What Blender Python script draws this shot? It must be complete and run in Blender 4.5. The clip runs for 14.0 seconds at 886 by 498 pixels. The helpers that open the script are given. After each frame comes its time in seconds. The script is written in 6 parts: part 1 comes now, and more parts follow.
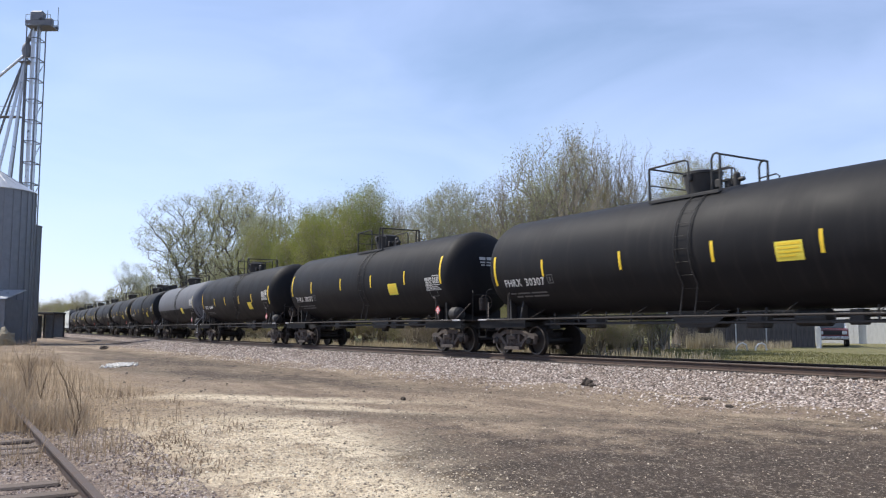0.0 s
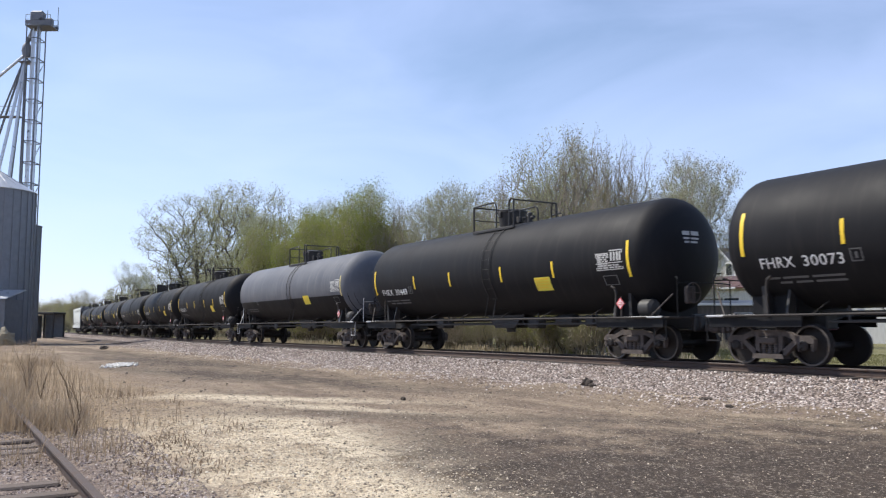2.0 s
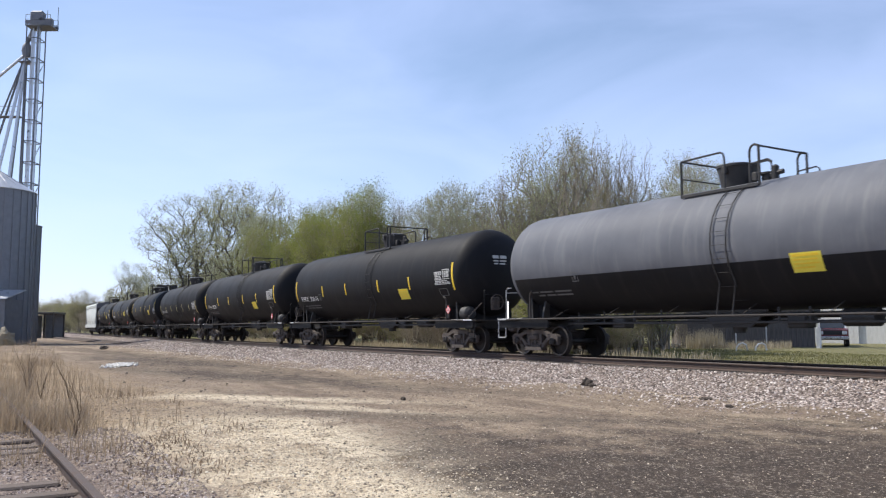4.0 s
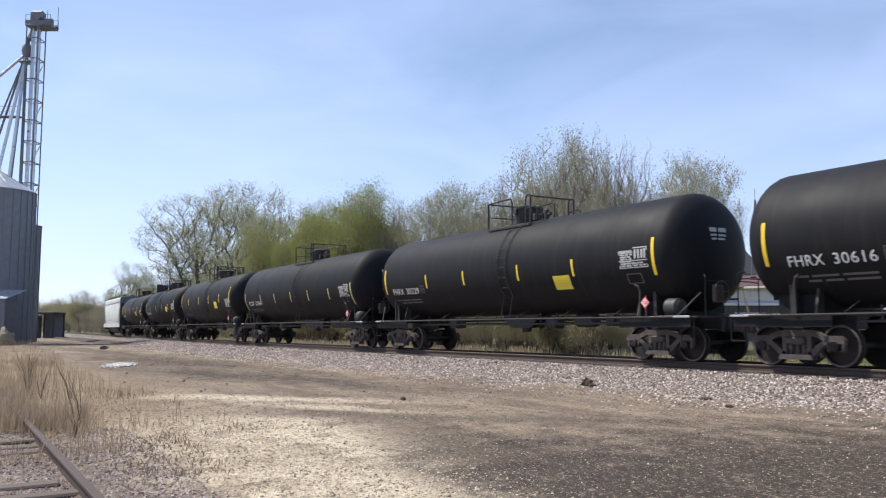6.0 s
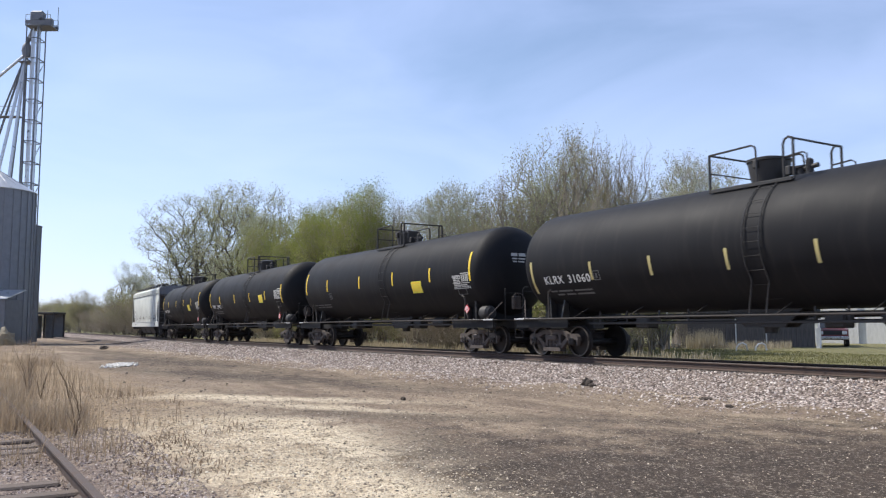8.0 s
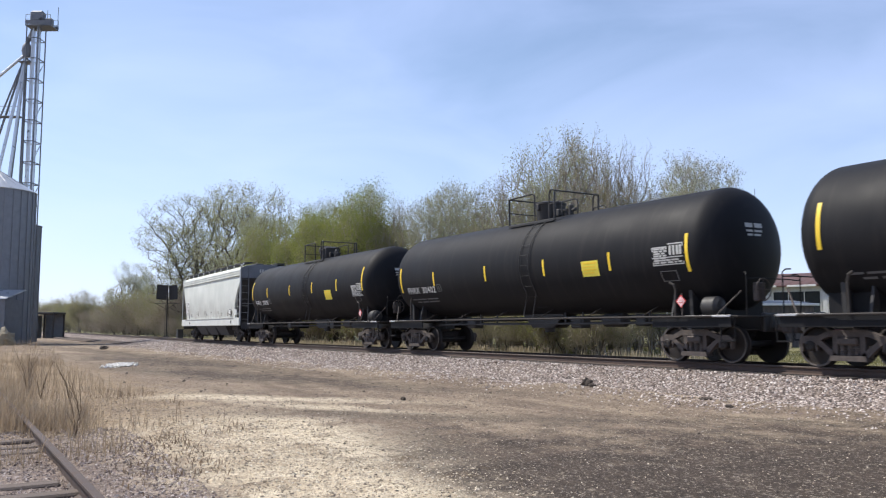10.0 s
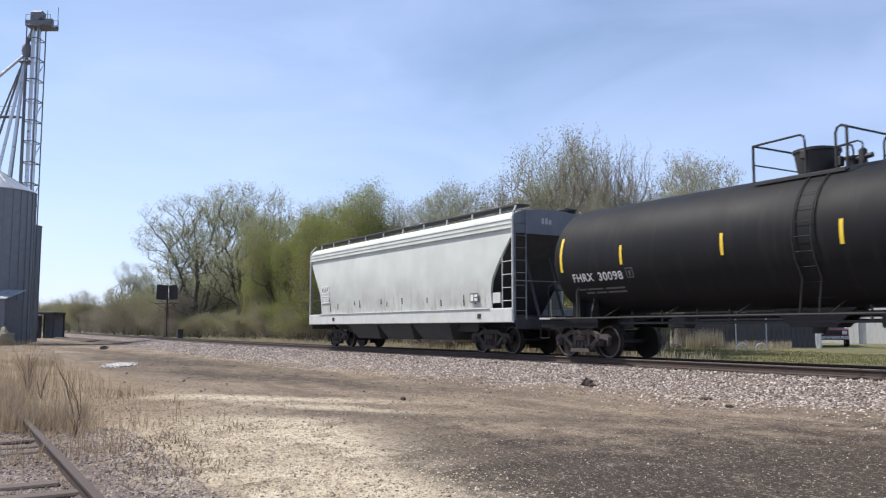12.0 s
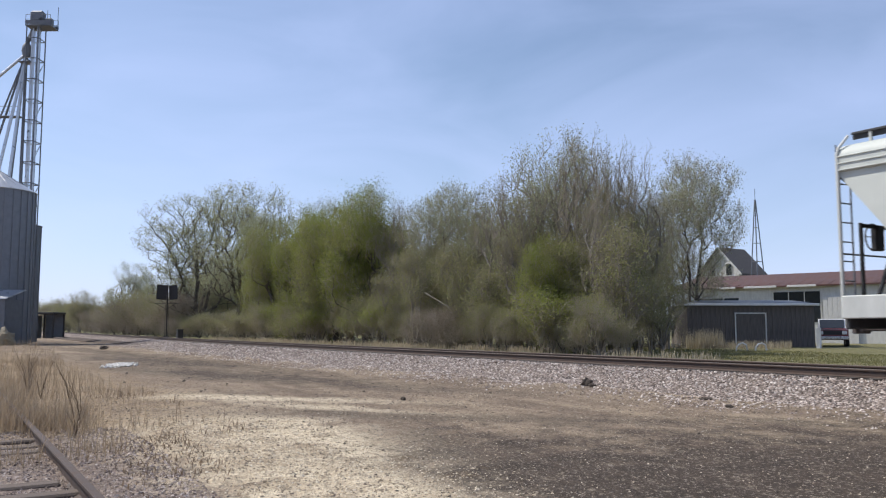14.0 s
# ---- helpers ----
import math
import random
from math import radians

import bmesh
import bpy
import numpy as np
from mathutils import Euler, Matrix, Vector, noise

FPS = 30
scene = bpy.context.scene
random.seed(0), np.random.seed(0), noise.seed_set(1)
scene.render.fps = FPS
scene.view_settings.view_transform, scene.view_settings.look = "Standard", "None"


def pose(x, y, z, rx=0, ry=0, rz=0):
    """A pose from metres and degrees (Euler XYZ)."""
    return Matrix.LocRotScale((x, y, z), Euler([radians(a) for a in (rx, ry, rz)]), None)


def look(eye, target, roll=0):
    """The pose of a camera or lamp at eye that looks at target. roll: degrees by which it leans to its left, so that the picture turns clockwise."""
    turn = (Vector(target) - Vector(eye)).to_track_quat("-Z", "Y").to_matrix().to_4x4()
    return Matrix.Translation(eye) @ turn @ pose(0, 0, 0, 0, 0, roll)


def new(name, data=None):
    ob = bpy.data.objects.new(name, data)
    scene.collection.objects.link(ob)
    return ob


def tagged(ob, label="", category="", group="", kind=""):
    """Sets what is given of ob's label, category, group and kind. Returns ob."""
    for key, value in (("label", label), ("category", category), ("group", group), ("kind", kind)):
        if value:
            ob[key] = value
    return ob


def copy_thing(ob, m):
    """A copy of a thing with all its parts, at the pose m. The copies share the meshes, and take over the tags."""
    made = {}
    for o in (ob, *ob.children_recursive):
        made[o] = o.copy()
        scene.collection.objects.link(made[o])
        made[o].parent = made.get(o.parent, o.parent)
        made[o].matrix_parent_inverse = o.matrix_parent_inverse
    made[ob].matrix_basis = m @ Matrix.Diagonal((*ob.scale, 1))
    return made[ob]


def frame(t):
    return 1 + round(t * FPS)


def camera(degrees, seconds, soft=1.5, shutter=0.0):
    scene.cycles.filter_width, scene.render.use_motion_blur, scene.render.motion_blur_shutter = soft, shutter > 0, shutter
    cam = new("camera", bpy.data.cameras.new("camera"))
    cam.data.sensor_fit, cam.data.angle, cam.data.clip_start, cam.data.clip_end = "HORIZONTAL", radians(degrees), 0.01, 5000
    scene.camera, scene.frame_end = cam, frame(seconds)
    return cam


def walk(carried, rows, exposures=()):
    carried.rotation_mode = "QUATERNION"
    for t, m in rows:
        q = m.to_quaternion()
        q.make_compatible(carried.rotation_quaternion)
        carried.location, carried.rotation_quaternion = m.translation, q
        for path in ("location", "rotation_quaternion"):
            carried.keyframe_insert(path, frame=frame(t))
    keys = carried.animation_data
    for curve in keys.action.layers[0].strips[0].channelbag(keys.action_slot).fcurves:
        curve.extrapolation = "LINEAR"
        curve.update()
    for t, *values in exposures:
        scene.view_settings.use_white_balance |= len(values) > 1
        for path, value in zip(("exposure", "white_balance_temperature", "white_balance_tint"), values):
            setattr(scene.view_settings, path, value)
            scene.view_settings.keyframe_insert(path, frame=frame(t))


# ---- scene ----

# ---- camera: stands still beside the siding ----
EYE_Z = 1.405
cam = camera(55.6, 14.0, soft=1.2, shutter=0.12)
YAW, TILT = radians(31.5), radians(5.43)
VIEW = Vector((-math.cos(YAW), math.sin(YAW), math.tan(TILT)))
STAND = look((0, 0, EYE_Z), Vector((0, 0, EYE_Z)) + VIEW)
walk(cam, [(0.0, STAND), (14.0, STAND)], exposures=[(0.0, 0.36), (11.0, 0.36), (12.5, 0.19), (13.0, 0.05), (13.5, -0.03), (14.0, 0.08)])

# ---- plan ----
TRACK_Y = 17.32     # centre line of the main track
RAIL_Z = 0.58       # top of the rails
SPEED = 13.86       # the train, metres a second towards +x
PITCH = 18.127      # coupler to coupler
CAR0 = -15.204      # centre of the first tank car at the start
STRETCH = 1.14      # depth scale of the site plan
RIGHT = Vector((math.sin(YAW), math.cos(YAW), 0))
AHEAD = Vector((-math.cos(YAW), math.sin(YAW), 0))


def out(depth, side):
    """A place on the plan, so far ahead of the standpoint and so far to its side."""
    return AHEAD * depth + RIGHT * side


def bend(x):
    """How far the main track swings away from its straight line: an easy curve, then straight again."""
    d = -36.0 - x
    return 0.0 if d < 0 else 0.067 / 56 * d * d if d < 28 else 0.938 + 0.067 * (d - 28)


def lay(x, y):
    """A place of the site plan on the ground: depths ahead of the standpoint are drawn short on the plan."""
    k = (x * AHEAD.x + y * AHEAD.y) * (STRETCH - 1)
    return x + AHEAD.x * k, y + AHEAD.y * k


def plan_of(x, y):
    """The place on the site plan of a point on the ground."""
    k = (x * AHEAD.x + y * AHEAD.y) * (1 / STRETCH - 1)
    return x + AHEAD.x * k, y + AHEAD.y * k


def site(x, y, z, rx=0, ry=0, rz=0):
    """The pose of a thing given by its place and turn on the site plan."""
    a, b = lay(x, y)
    c, d = lay(x + math.cos(radians(rz)), y + math.sin(radians(rz)))
    return pose(a, b, z, rx, ry, math.degrees(math.atan2(d - b, c - a)))


# ---- world and sun ----
SUN_DIR = Vector((-0.50, -0.36, 0.79)).normalized()
world = bpy.data.worlds.new("sky")
scene.world = world
world.use_nodes = True
wn, wl = world.node_tree.nodes, world.node_tree.links
wn.clear()
sky = wn.new("ShaderNodeTexSky")
sky.sky_type, sky.sun_disc = "NISHITA", False
sky.sun_elevation = math.asin(SUN_DIR.z)
sky.sun_rotation = math.atan2(SUN_DIR.x, SUN_DIR.y)
sky.altitude, sky.air_density, sky.dust_density, sky.ozone_density = 200, 1.0, 0.5, 2.3
coord = wn.new("ShaderNodeTexCoord")
stretch = wn.new("ShaderNodeMapping")
stretch.inputs["Scale"].default_value = (1.2, 2.2, 5.0)
stretch.inputs["Rotation"].default_value = (0.25, 0.1, 0.6)
cirrus = wn.new("ShaderNodeTexNoise")
cirrus.inputs["Scale"].default_value, cirrus.inputs["Detail"].default_value = 1.6, 5
cirrus.inputs["Roughness"].default_value, cirrus.inputs["Distortion"].default_value = 0.5, 0.6
veil = wn.new("ShaderNodeMapRange")
veil.inputs["From Min"].default_value, veil.inputs["From Max"].default_value = 0.30, 0.75
veil.inputs["To Min"].default_value, veil.inputs["To Max"].default_value = 0.09, 0.42
blend = wn.new("ShaderNodeMix")
blend.data_type = "RGBA"
blend.inputs["B"].default_value = (5.8, 6.9, 10.7, 1)
back = wn.new("ShaderNodeBackground")
back.inputs["Strength"].default_value = 0.112
wout = wn.new("ShaderNodeOutputWorld")
wl.new(coord.outputs["Generated"], stretch.inputs["Vector"])
wl.new(stretch.outputs["Vector"], cirrus.inputs["Vector"])
wl.new(cirrus.outputs["Fac"], veil.inputs["Value"])
split = wn.new("ShaderNodeSeparateXYZ")
haze = wn.new("ShaderNodeMapRange")
haze.inputs["From Min"].default_value, haze.inputs["From Max"].default_value = 0.0, 0.32
haze.inputs["To Min"].default_value, haze.inputs["To Max"].default_value = 0.42, 0.0
thicker = wn.new("ShaderNodeMath")
thicker.operation = "ADD"
thicker.use_clamp = True
wl.new(coord.outputs["Generated"], split.inputs[0])
wl.new(split.outputs["Z"], haze.inputs["Value"])
wl.new(haze.outputs["Result"], thicker.inputs[0])
wl.new(veil.outputs["Result"], thicker.inputs[1])
wl.new(thicker.outputs[0], blend.inputs["Factor"])
wl.new(sky.outputs["Color"], blend.inputs["A"])
wl.new(blend.outputs["Result"], back.inputs["Color"])
wl.new(back.outputs["Background"], wout.inputs["Surface"])
sun = new("sun", bpy.data.lights.new("sun", "SUN"))
sun.data.energy, sun.data.angle, sun.data.color = 4.55, radians(0.6), (1.0, 0.95, 0.87)
sun.matrix_world = look(SUN_DIR * 50, (0, 0, 0))


# ---- materials ----
def rgba(c):
    return (*c, 1) if len(c) == 3 else c


class Nodes:
    """A small wrapper to write node materials in few lines."""

    def __init__(self, name, rough=0.8, metal=0.0, spec=0.5):
        self.m = bpy.data.materials.new(name)
        self.m.use_nodes = True
        self.t = self.m.node_tree
        self.b = self.t.nodes["Principled BSDF"]
        self.b.inputs["Roughness"].default_value = rough
        self.b.inputs["Metallic"].default_value = metal
        self.b.inputs["Specular IOR Level"].default_value = spec
        self.where = self.t.nodes.new("ShaderNodeTexCoord").outputs["Object"]

    def link(self, a, b):
        self.t.links.new(a, b)

    def noise(self, scale, detail=4, rough=0.55, stretch=None, distortion=0.0, where=None):
        n = self.t.nodes.new("ShaderNodeTexNoise")
        n.inputs["Scale"].default_value, n.inputs["Detail"].default_value = scale, detail
        n.inputs["Roughness"].default_value, n.inputs["Distortion"].default_value = rough, distortion
        src = where or self.where
        if stretch:
            mp = self.t.nodes.new("ShaderNodeMapping")
            mp.inputs["Scale"].default_value = stretch
            self.link(src, mp.inputs["Vector"])
            src = mp.outputs["Vector"]
        self.link(src, n.inputs["Vector"])
        return n.outputs["Fac"]

    def cells(self, scale, feature="F1", out_name="Color"):
        n = self.t.nodes.new("ShaderNodeTexVoronoi")
        n.feature = feature
        n.inputs["Scale"].default_value = scale
        self.link(self.where, n.inputs["Vector"])
        return n.outputs[out_name]

    def span(self, v, a, b, c=0.0, d=1.0):
        n = self.t.nodes.new("ShaderNodeMapRange")
        for key, val in (("From Min", a), ("From Max", b), ("To Min", c), ("To Max", d)):
            n.inputs[key].default_value = val
        self.link(v, n.inputs["Value"])
        return n.outputs["Result"]

    def math(self, op, a, b=None):
        n = self.t.nodes.new("ShaderNodeMath")
        n.operation = op
        for k, v in enumerate((a, b)):
            if v is None:
                continue
            if isinstance(v, (int, float)):
                n.inputs[k].default_value = v
            else:
                self.link(v, n.inputs[k])
        return n.outputs["Value"]

    def mix(self, f, a, b, mode="MIX"):
        n = self.t.nodes.new("ShaderNodeMix")
        n.data_type, n.blend_type = "RGBA", mode
        for key, v in (("Factor", f), ("A", a), ("B", b)):
            if isinstance(v, (int, float)):
                n.inputs[key].default_value = v
            elif isinstance(v, (tuple, list)):
                n.inputs[key].default_value = rgba(v)
            else:
                self.link(v, n.inputs[key])
        return n.outputs["Result"]

    def axis(self, k, src=None):
        n = self.t.nodes.new("ShaderNodeSeparateXYZ")
        self.link(src or self.where, n.inputs[0])
        return n.outputs[k]

    def blob(self, cx, cy, rx, ry, turn=0.0, soft=0.5, wob=None):
        """1 inside an ellipse on the ground, 0 outside, with a frayed edge."""
        mp = self.t.nodes.new("ShaderNodeMapping")
        mp.vector_type = "TEXTURE"
        mp.inputs["Location"].default_value = (cx, cy, 0)
        mp.inputs["Rotation"].default_value = (0, 0, radians(turn))
        mp.inputs["Scale"].default_value = (rx, ry, 1000)
        self.link(self.where, mp.inputs["Vector"])
        n = self.t.nodes.new("ShaderNodeVectorMath")
        n.operation = "LENGTH"
        self.link(mp.outputs["Vector"], n.inputs[0])
        v = n.outputs["Value"]
        if wob is not None:
            v = self.math("ADD", v, self.span(wob, 0.25, 0.75, -0.55, 0.55))
        return self.span(v, 1 - soft, 1 + soft, 1.0, 0.0)

    def on_plan(self):
        """Ground coordinates turned into those of the site plan."""
        dot = self.t.nodes.new("ShaderNodeVectorMath")
        dot.operation = "DOT_PRODUCT"
        dot.inputs[1].default_value = AHEAD
        self.link(self.where, dot.inputs[0])
        along_view = self.t.nodes.new("ShaderNodeVectorMath")
        along_view.operation = "SCALE"
        along_view.inputs[0].default_value = AHEAD
        self.link(self.math("MULTIPLY", dot.outputs["Value"], 1 / STRETCH - 1), along_view.inputs["Scale"])
        both = self.t.nodes.new("ShaderNodeVectorMath")
        both.operation = "ADD"
        self.link(self.where, both.inputs[0])
        self.link(along_view.outputs["Vector"], both.inputs[1])
        return both.outputs["Vector"]

    def done(self, color, bump=None, strength=0.3, dist=0.02, rough=None):
        if isinstance(color, tuple):
            self.b.inputs["Base Color"].default_value = rgba(color)
        else:
            self.link(color, self.b.inputs["Base Color"])
        if rough is not None:
            self.link(rough, self.b.inputs["Roughness"])
        if bump is not None:
            n = self.t.nodes.new("ShaderNodeBump")
            n.inputs["Strength"].default_value, n.inputs["Distance"].default_value = strength, dist
            self.link(bump, n.inputs["Height"])
            self.link(n.outputs["Normal"], self.b.inputs["Normal"])
        return self.m


def simple(name, a, b, scale=8.0, rough=0.7, metal=0.0, spec=0.5, stretch=None, bump=0.15, dist=0.01, fine=60.0):
    k = Nodes(name, rough, metal, spec)
    big, small = k.noise(scale, 5, stretch=stretch), k.noise(fine, 3)
    both = k.math("ADD", k.math("MULTIPLY", big, 0.7), k.math("MULTIPLY", small, 0.3))
    return k.done(k.mix(k.span(both, 0.3, 0.7), a, b), small, bump, dist,
                  k.span(big, 0.3, 0.7, max(rough - 0.1, 0.05), min(rough + 0.1, 1)))


def tank_paint(name, a, b, grime):
    k = Nodes(name, 0.6, 0.0, 0.14)
    big, small = k.noise(0.9, 5), k.noise(45, 3)
    streak = k.noise(2.2, 5, stretch=(2.6, 0.5, 0.25))
    c = k.mix(k.span(big, 0.3, 0.75), a, b)
    c = k.mix(k.span(streak, 0.52, 0.78, 0.0, 0.55), c, grime)
    c = k.mix(k.span(small, 0.62, 0.8, 0.0, 0.25), c, grime)
    return k.done(c, k.noise(3, 2), 0.04, 0.02, k.span(big, 0.2, 0.8, 0.50, 0.68))


BLACK = tank_paint("black_tank_paint", (0.0105, 0.0105, 0.0120), (0.0160, 0.0160, 0.0180), (0.030, 0.028, 0.027))
GREY = tank_paint("faded_grey_tank_paint", (0.10, 0.105, 0.12), (0.15, 0.155, 0.17), (0.20, 0.20, 0.205))
DARK_STEEL = simple("black_steel_fittings", (0.016, 0.015, 0.0155), (0.038, 0.035, 0.033), 6, 0.6)
DUSTY = simple("dusty_cast_steel", (0.036, 0.029, 0.026), (0.115, 0.092, 0.080), 7, 0.8, bump=0.3)
# darker grimy steel; on the hopper's trucks it also paints in the shade
GRIMY_SHADED = simple("sooty_cast_steel", (0.022, 0.019, 0.018), (0.055, 0.047, 0.042), 7, 0.85, bump=0.3)
WHEEL = simple("rusty_wheel_steel", (0.009, 0.007, 0.0065), (0.026, 0.019, 0.016), 9, 0.7)
TREAD = simple("worn_wheel_rim", (0.06, 0.05, 0.045), (0.15, 0.13, 0.115), 7, 0.55, 0.4)
CHROME = simple("dull_chrome", (0.40, 0.40, 0.40), (0.55, 0.55, 0.55), 12, 0.3, 0.9)
YELLOW = simple("yellow_reflective_tape", (0.80, 0.52, 0.02), (0.85, 0.62, 0.05), 20, 0.5, bump=0.02)
KHAKI = simple("faded_yellow_tape", (0.46, 0.38, 0.14), (0.58, 0.50, 0.24), 20, 0.6, bump=0.02)
PLACARD = simple("yellow_placard_paint", (0.74, 0.60, 0.05), (0.80, 0.68, 0.10), 14, 0.6, bump=0.02)
INK = simple("black_ink", (0.02, 0.02, 0.02), (0.035, 0.033, 0.03), 20, 0.6, bump=0.02)
STENCIL = simple("white_stencil_paint", (0.62, 0.62, 0.60), (0.78, 0.78, 0.76), 18, 0.7, bump=0.02)
PRINT = simple("greyed_white_stencil", (0.36, 0.36, 0.35), (0.54, 0.54, 0.52), 18, 0.7, bump=0.02)
FAINT = simple("faded_white_stencil", (0.09, 0.09, 0.09), (0.16, 0.16, 0.16), 18, 0.7, bump=0.02)
RED = simple("red_placard", (0.55, 0.03, 0.03), (0.62, 0.07, 0.06), 14, 0.6, bump=0.02)
PINK = simple("sun_bleached_placard", (0.66, 0.42, 0.44), (0.76, 0.60, 0.61), 14, 0.6, bump=0.02)
SILVER = simple("worn_bare_steel", (0.30, 0.30, 0.31), (0.52, 0.52, 0.53), 8, 0.45, 0.6)


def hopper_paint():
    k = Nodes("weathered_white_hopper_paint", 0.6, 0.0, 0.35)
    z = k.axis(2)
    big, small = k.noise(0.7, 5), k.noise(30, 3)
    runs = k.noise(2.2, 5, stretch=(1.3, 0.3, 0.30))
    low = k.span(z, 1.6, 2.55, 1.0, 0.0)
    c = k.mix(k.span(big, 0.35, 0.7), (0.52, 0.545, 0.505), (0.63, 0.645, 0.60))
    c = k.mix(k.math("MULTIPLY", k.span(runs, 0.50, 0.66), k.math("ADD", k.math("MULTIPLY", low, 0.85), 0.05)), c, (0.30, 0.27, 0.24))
    # grey dirt film that also paints the side's soft shading, stronger towards the bottom
    shade_film = k.noise(1.1, 5, stretch=(0.7, 0.5, 0.9))
    c = k.mix(k.math("MULTIPLY", k.span(shade_film, 0.32, 0.62), k.span(z, 1.5, 3.3, 0.85, 0.0)), c, (0.36, 0.35, 0.325))
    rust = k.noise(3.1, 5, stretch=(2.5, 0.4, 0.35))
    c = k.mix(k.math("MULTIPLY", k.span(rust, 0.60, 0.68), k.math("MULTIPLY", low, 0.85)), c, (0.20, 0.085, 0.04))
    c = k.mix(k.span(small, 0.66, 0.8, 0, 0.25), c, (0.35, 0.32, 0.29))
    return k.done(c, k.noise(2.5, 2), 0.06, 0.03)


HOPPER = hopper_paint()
SILL = simple("dirty_white_sill_paint", (0.48, 0.49, 0.46), (0.62, 0.63, 0.595), 4, 0.65, stretch=(1, 1, 0.5))
# near-black colour that paints in the shade below, at the ends and on the roof
HOPPER_SHADE = simple("sooty_hopper_underside", (0.03, 0.03, 0.032), (0.075, 0.075, 0.08), 3, 0.8)
RAIL_STEEL = simple("rail_side_rust", (0.040, 0.026, 0.020), (0.085, 0.053, 0.040), 9, 0.75)
RAIL_TOP = simple("dull_rail_head", (0.085, 0.07, 0.062), (0.15, 0.13, 0.118), 20, 0.65, 0.3)
TIE = simple("creosoted_tie_wood", (0.035, 0.028, 0.024), (0.11, 0.092, 0.078), 5, 0.9, stretch=(0.4, 3, 3), bump=0.5)
OLD_TIE = simple("weathered_brown_tie_wood", (0.060, 0.044, 0.036), (0.165, 0.128, 0.104), 6, 0.9, stretch=(3, 0.5, 3), bump=0.5)
GALV = simple("galvanized_corrugated_steel", (0.17, 0.18, 0.20), (0.25, 0.26, 0.285), 1.6, 0.55, 0.3, bump=0.05)
GALV_DARK = simple("weathered_galvanized_steel", (0.13, 0.14, 0.155), (0.22, 0.23, 0.25), 2.0, 0.6, 0.4)
GALV_BRIGHT = simple("bright_galvanized_pipe", (0.55, 0.57, 0.60), (0.70, 0.71, 0.73), 2.0, 0.35, 0.7)
BARK = simple("grey_brown_bark", (0.055, 0.046, 0.040), (0.15, 0.13, 0.112), 4, 0.9, stretch=(3, 3, 0.7), bump=0.6, dist=0.03)
BARK_PALE = simple("pale_grey_bark", (0.13, 0.11, 0.092), (0.31, 0.275, 0.235), 4, 0.9, stretch=(3, 3, 0.7), bump=0.6, dist=0.03)
TWIG = simple("pale_twig_bark", (0.26, 0.225, 0.18), (0.38, 0.335, 0.275), 3, 0.9)
TWIG_DARK = simple("dark_twig_bark", (0.20, 0.172, 0.142), (0.33, 0.288, 0.238), 3, 0.9)
LIMB_DARK = simple("dark_branch_bark", (0.075, 0.064, 0.054), (0.16, 0.138, 0.115), 3, 0.9)
SHED_WOOD = simple("weathered_dark_boards", (0.055, 0.047, 0.044), (0.17, 0.148, 0.134), 3.5, 0.9, stretch=(5, 5, 0.4), bump=0.4)
WHITE_BOARD = simple("peeling_white_paint", (0.50, 0.49, 0.47), (0.72, 0.71, 0.69), 5, 0.8, stretch=(3, 3, 0.6), bump=0.3)
GREY_BOARD = simple("grey_shed_wall_paint", (0.52, 0.51, 0.48), (0.70, 0.69, 0.66), 3, 0.85, stretch=(2, 2, 0.6), bump=0.3)
ROOF_RED = simple("rusted_red_metal_roof", (0.060, 0.027, 0.021), (0.12, 0.058, 0.046), 1.2, 0.7, stretch=(2, 0.4, 2))
ROOF_WHITE = simple("bare_bright_roof_edge", (0.62, 0.62, 0.60), (0.78, 0.77, 0.75), 6, 0.6)
SHINGLE = simple("dark_house_shingles", (0.055, 0.05, 0.05), (0.12, 0.11, 0.105), 6, 0.9)
CAR_RED = simple("maroon_pickup_paint", (0.12, 0.025, 0.025), (0.17, 0.04, 0.04), 5, 0.35)
CAR_WHITE = simple("white_pickup_paint", (0.66, 0.66, 0.66), (0.76, 0.76, 0.75), 5, 0.35)
RUBBER = simple("black_rubber", (0.012, 0.012, 0.012), (0.03, 0.03, 0.03), 10, 0.85)
DARK_IN = simple("unlit_interior", (0.02, 0.02, 0.022), (0.04, 0.04, 0.042), 3, 0.9)


def glass_mat():
    k = Nodes("dark_window_glass", 0.08, 0.0, 0.6)
    return k.done(k.mix(k.noise(2.0), (0.02, 0.024, 0.03), (0.04, 0.045, 0.05)))


GLASS = glass_mat()


def leaf_mat(name, a, b, c):
    k = Nodes(name, 0.6, 0.0, 0.25)
    g = k.t.nodes.new("ShaderNodeNewGeometry")
    o = k.t.nodes.new("ShaderNodeObjectInfo")
    v = k.mix(g.outputs["Random Per Island"], a, b)
    v = k.mix(k.span(k.noise(0.45, 3), 0.4, 0.65), v, c)
    v = k.mix(k.math("MULTIPLY", o.outputs["Random"], 0.35), v, a)
    m = k.done(v)
    tr = k.t.nodes.new("ShaderNodeBsdfTranslucent")
    k.link(v, tr.inputs["Color"])
    ms = k.t.nodes.new("ShaderNodeMixShader")
    ms.inputs[0].default_value = 0.45
    k.link(k.b.outputs[0], ms.inputs[1])
    k.link(tr.outputs[0], ms.inputs[2])
    k.link(ms.outputs[0], k.t.nodes["Material Output"].inputs["Surface"])
    return m


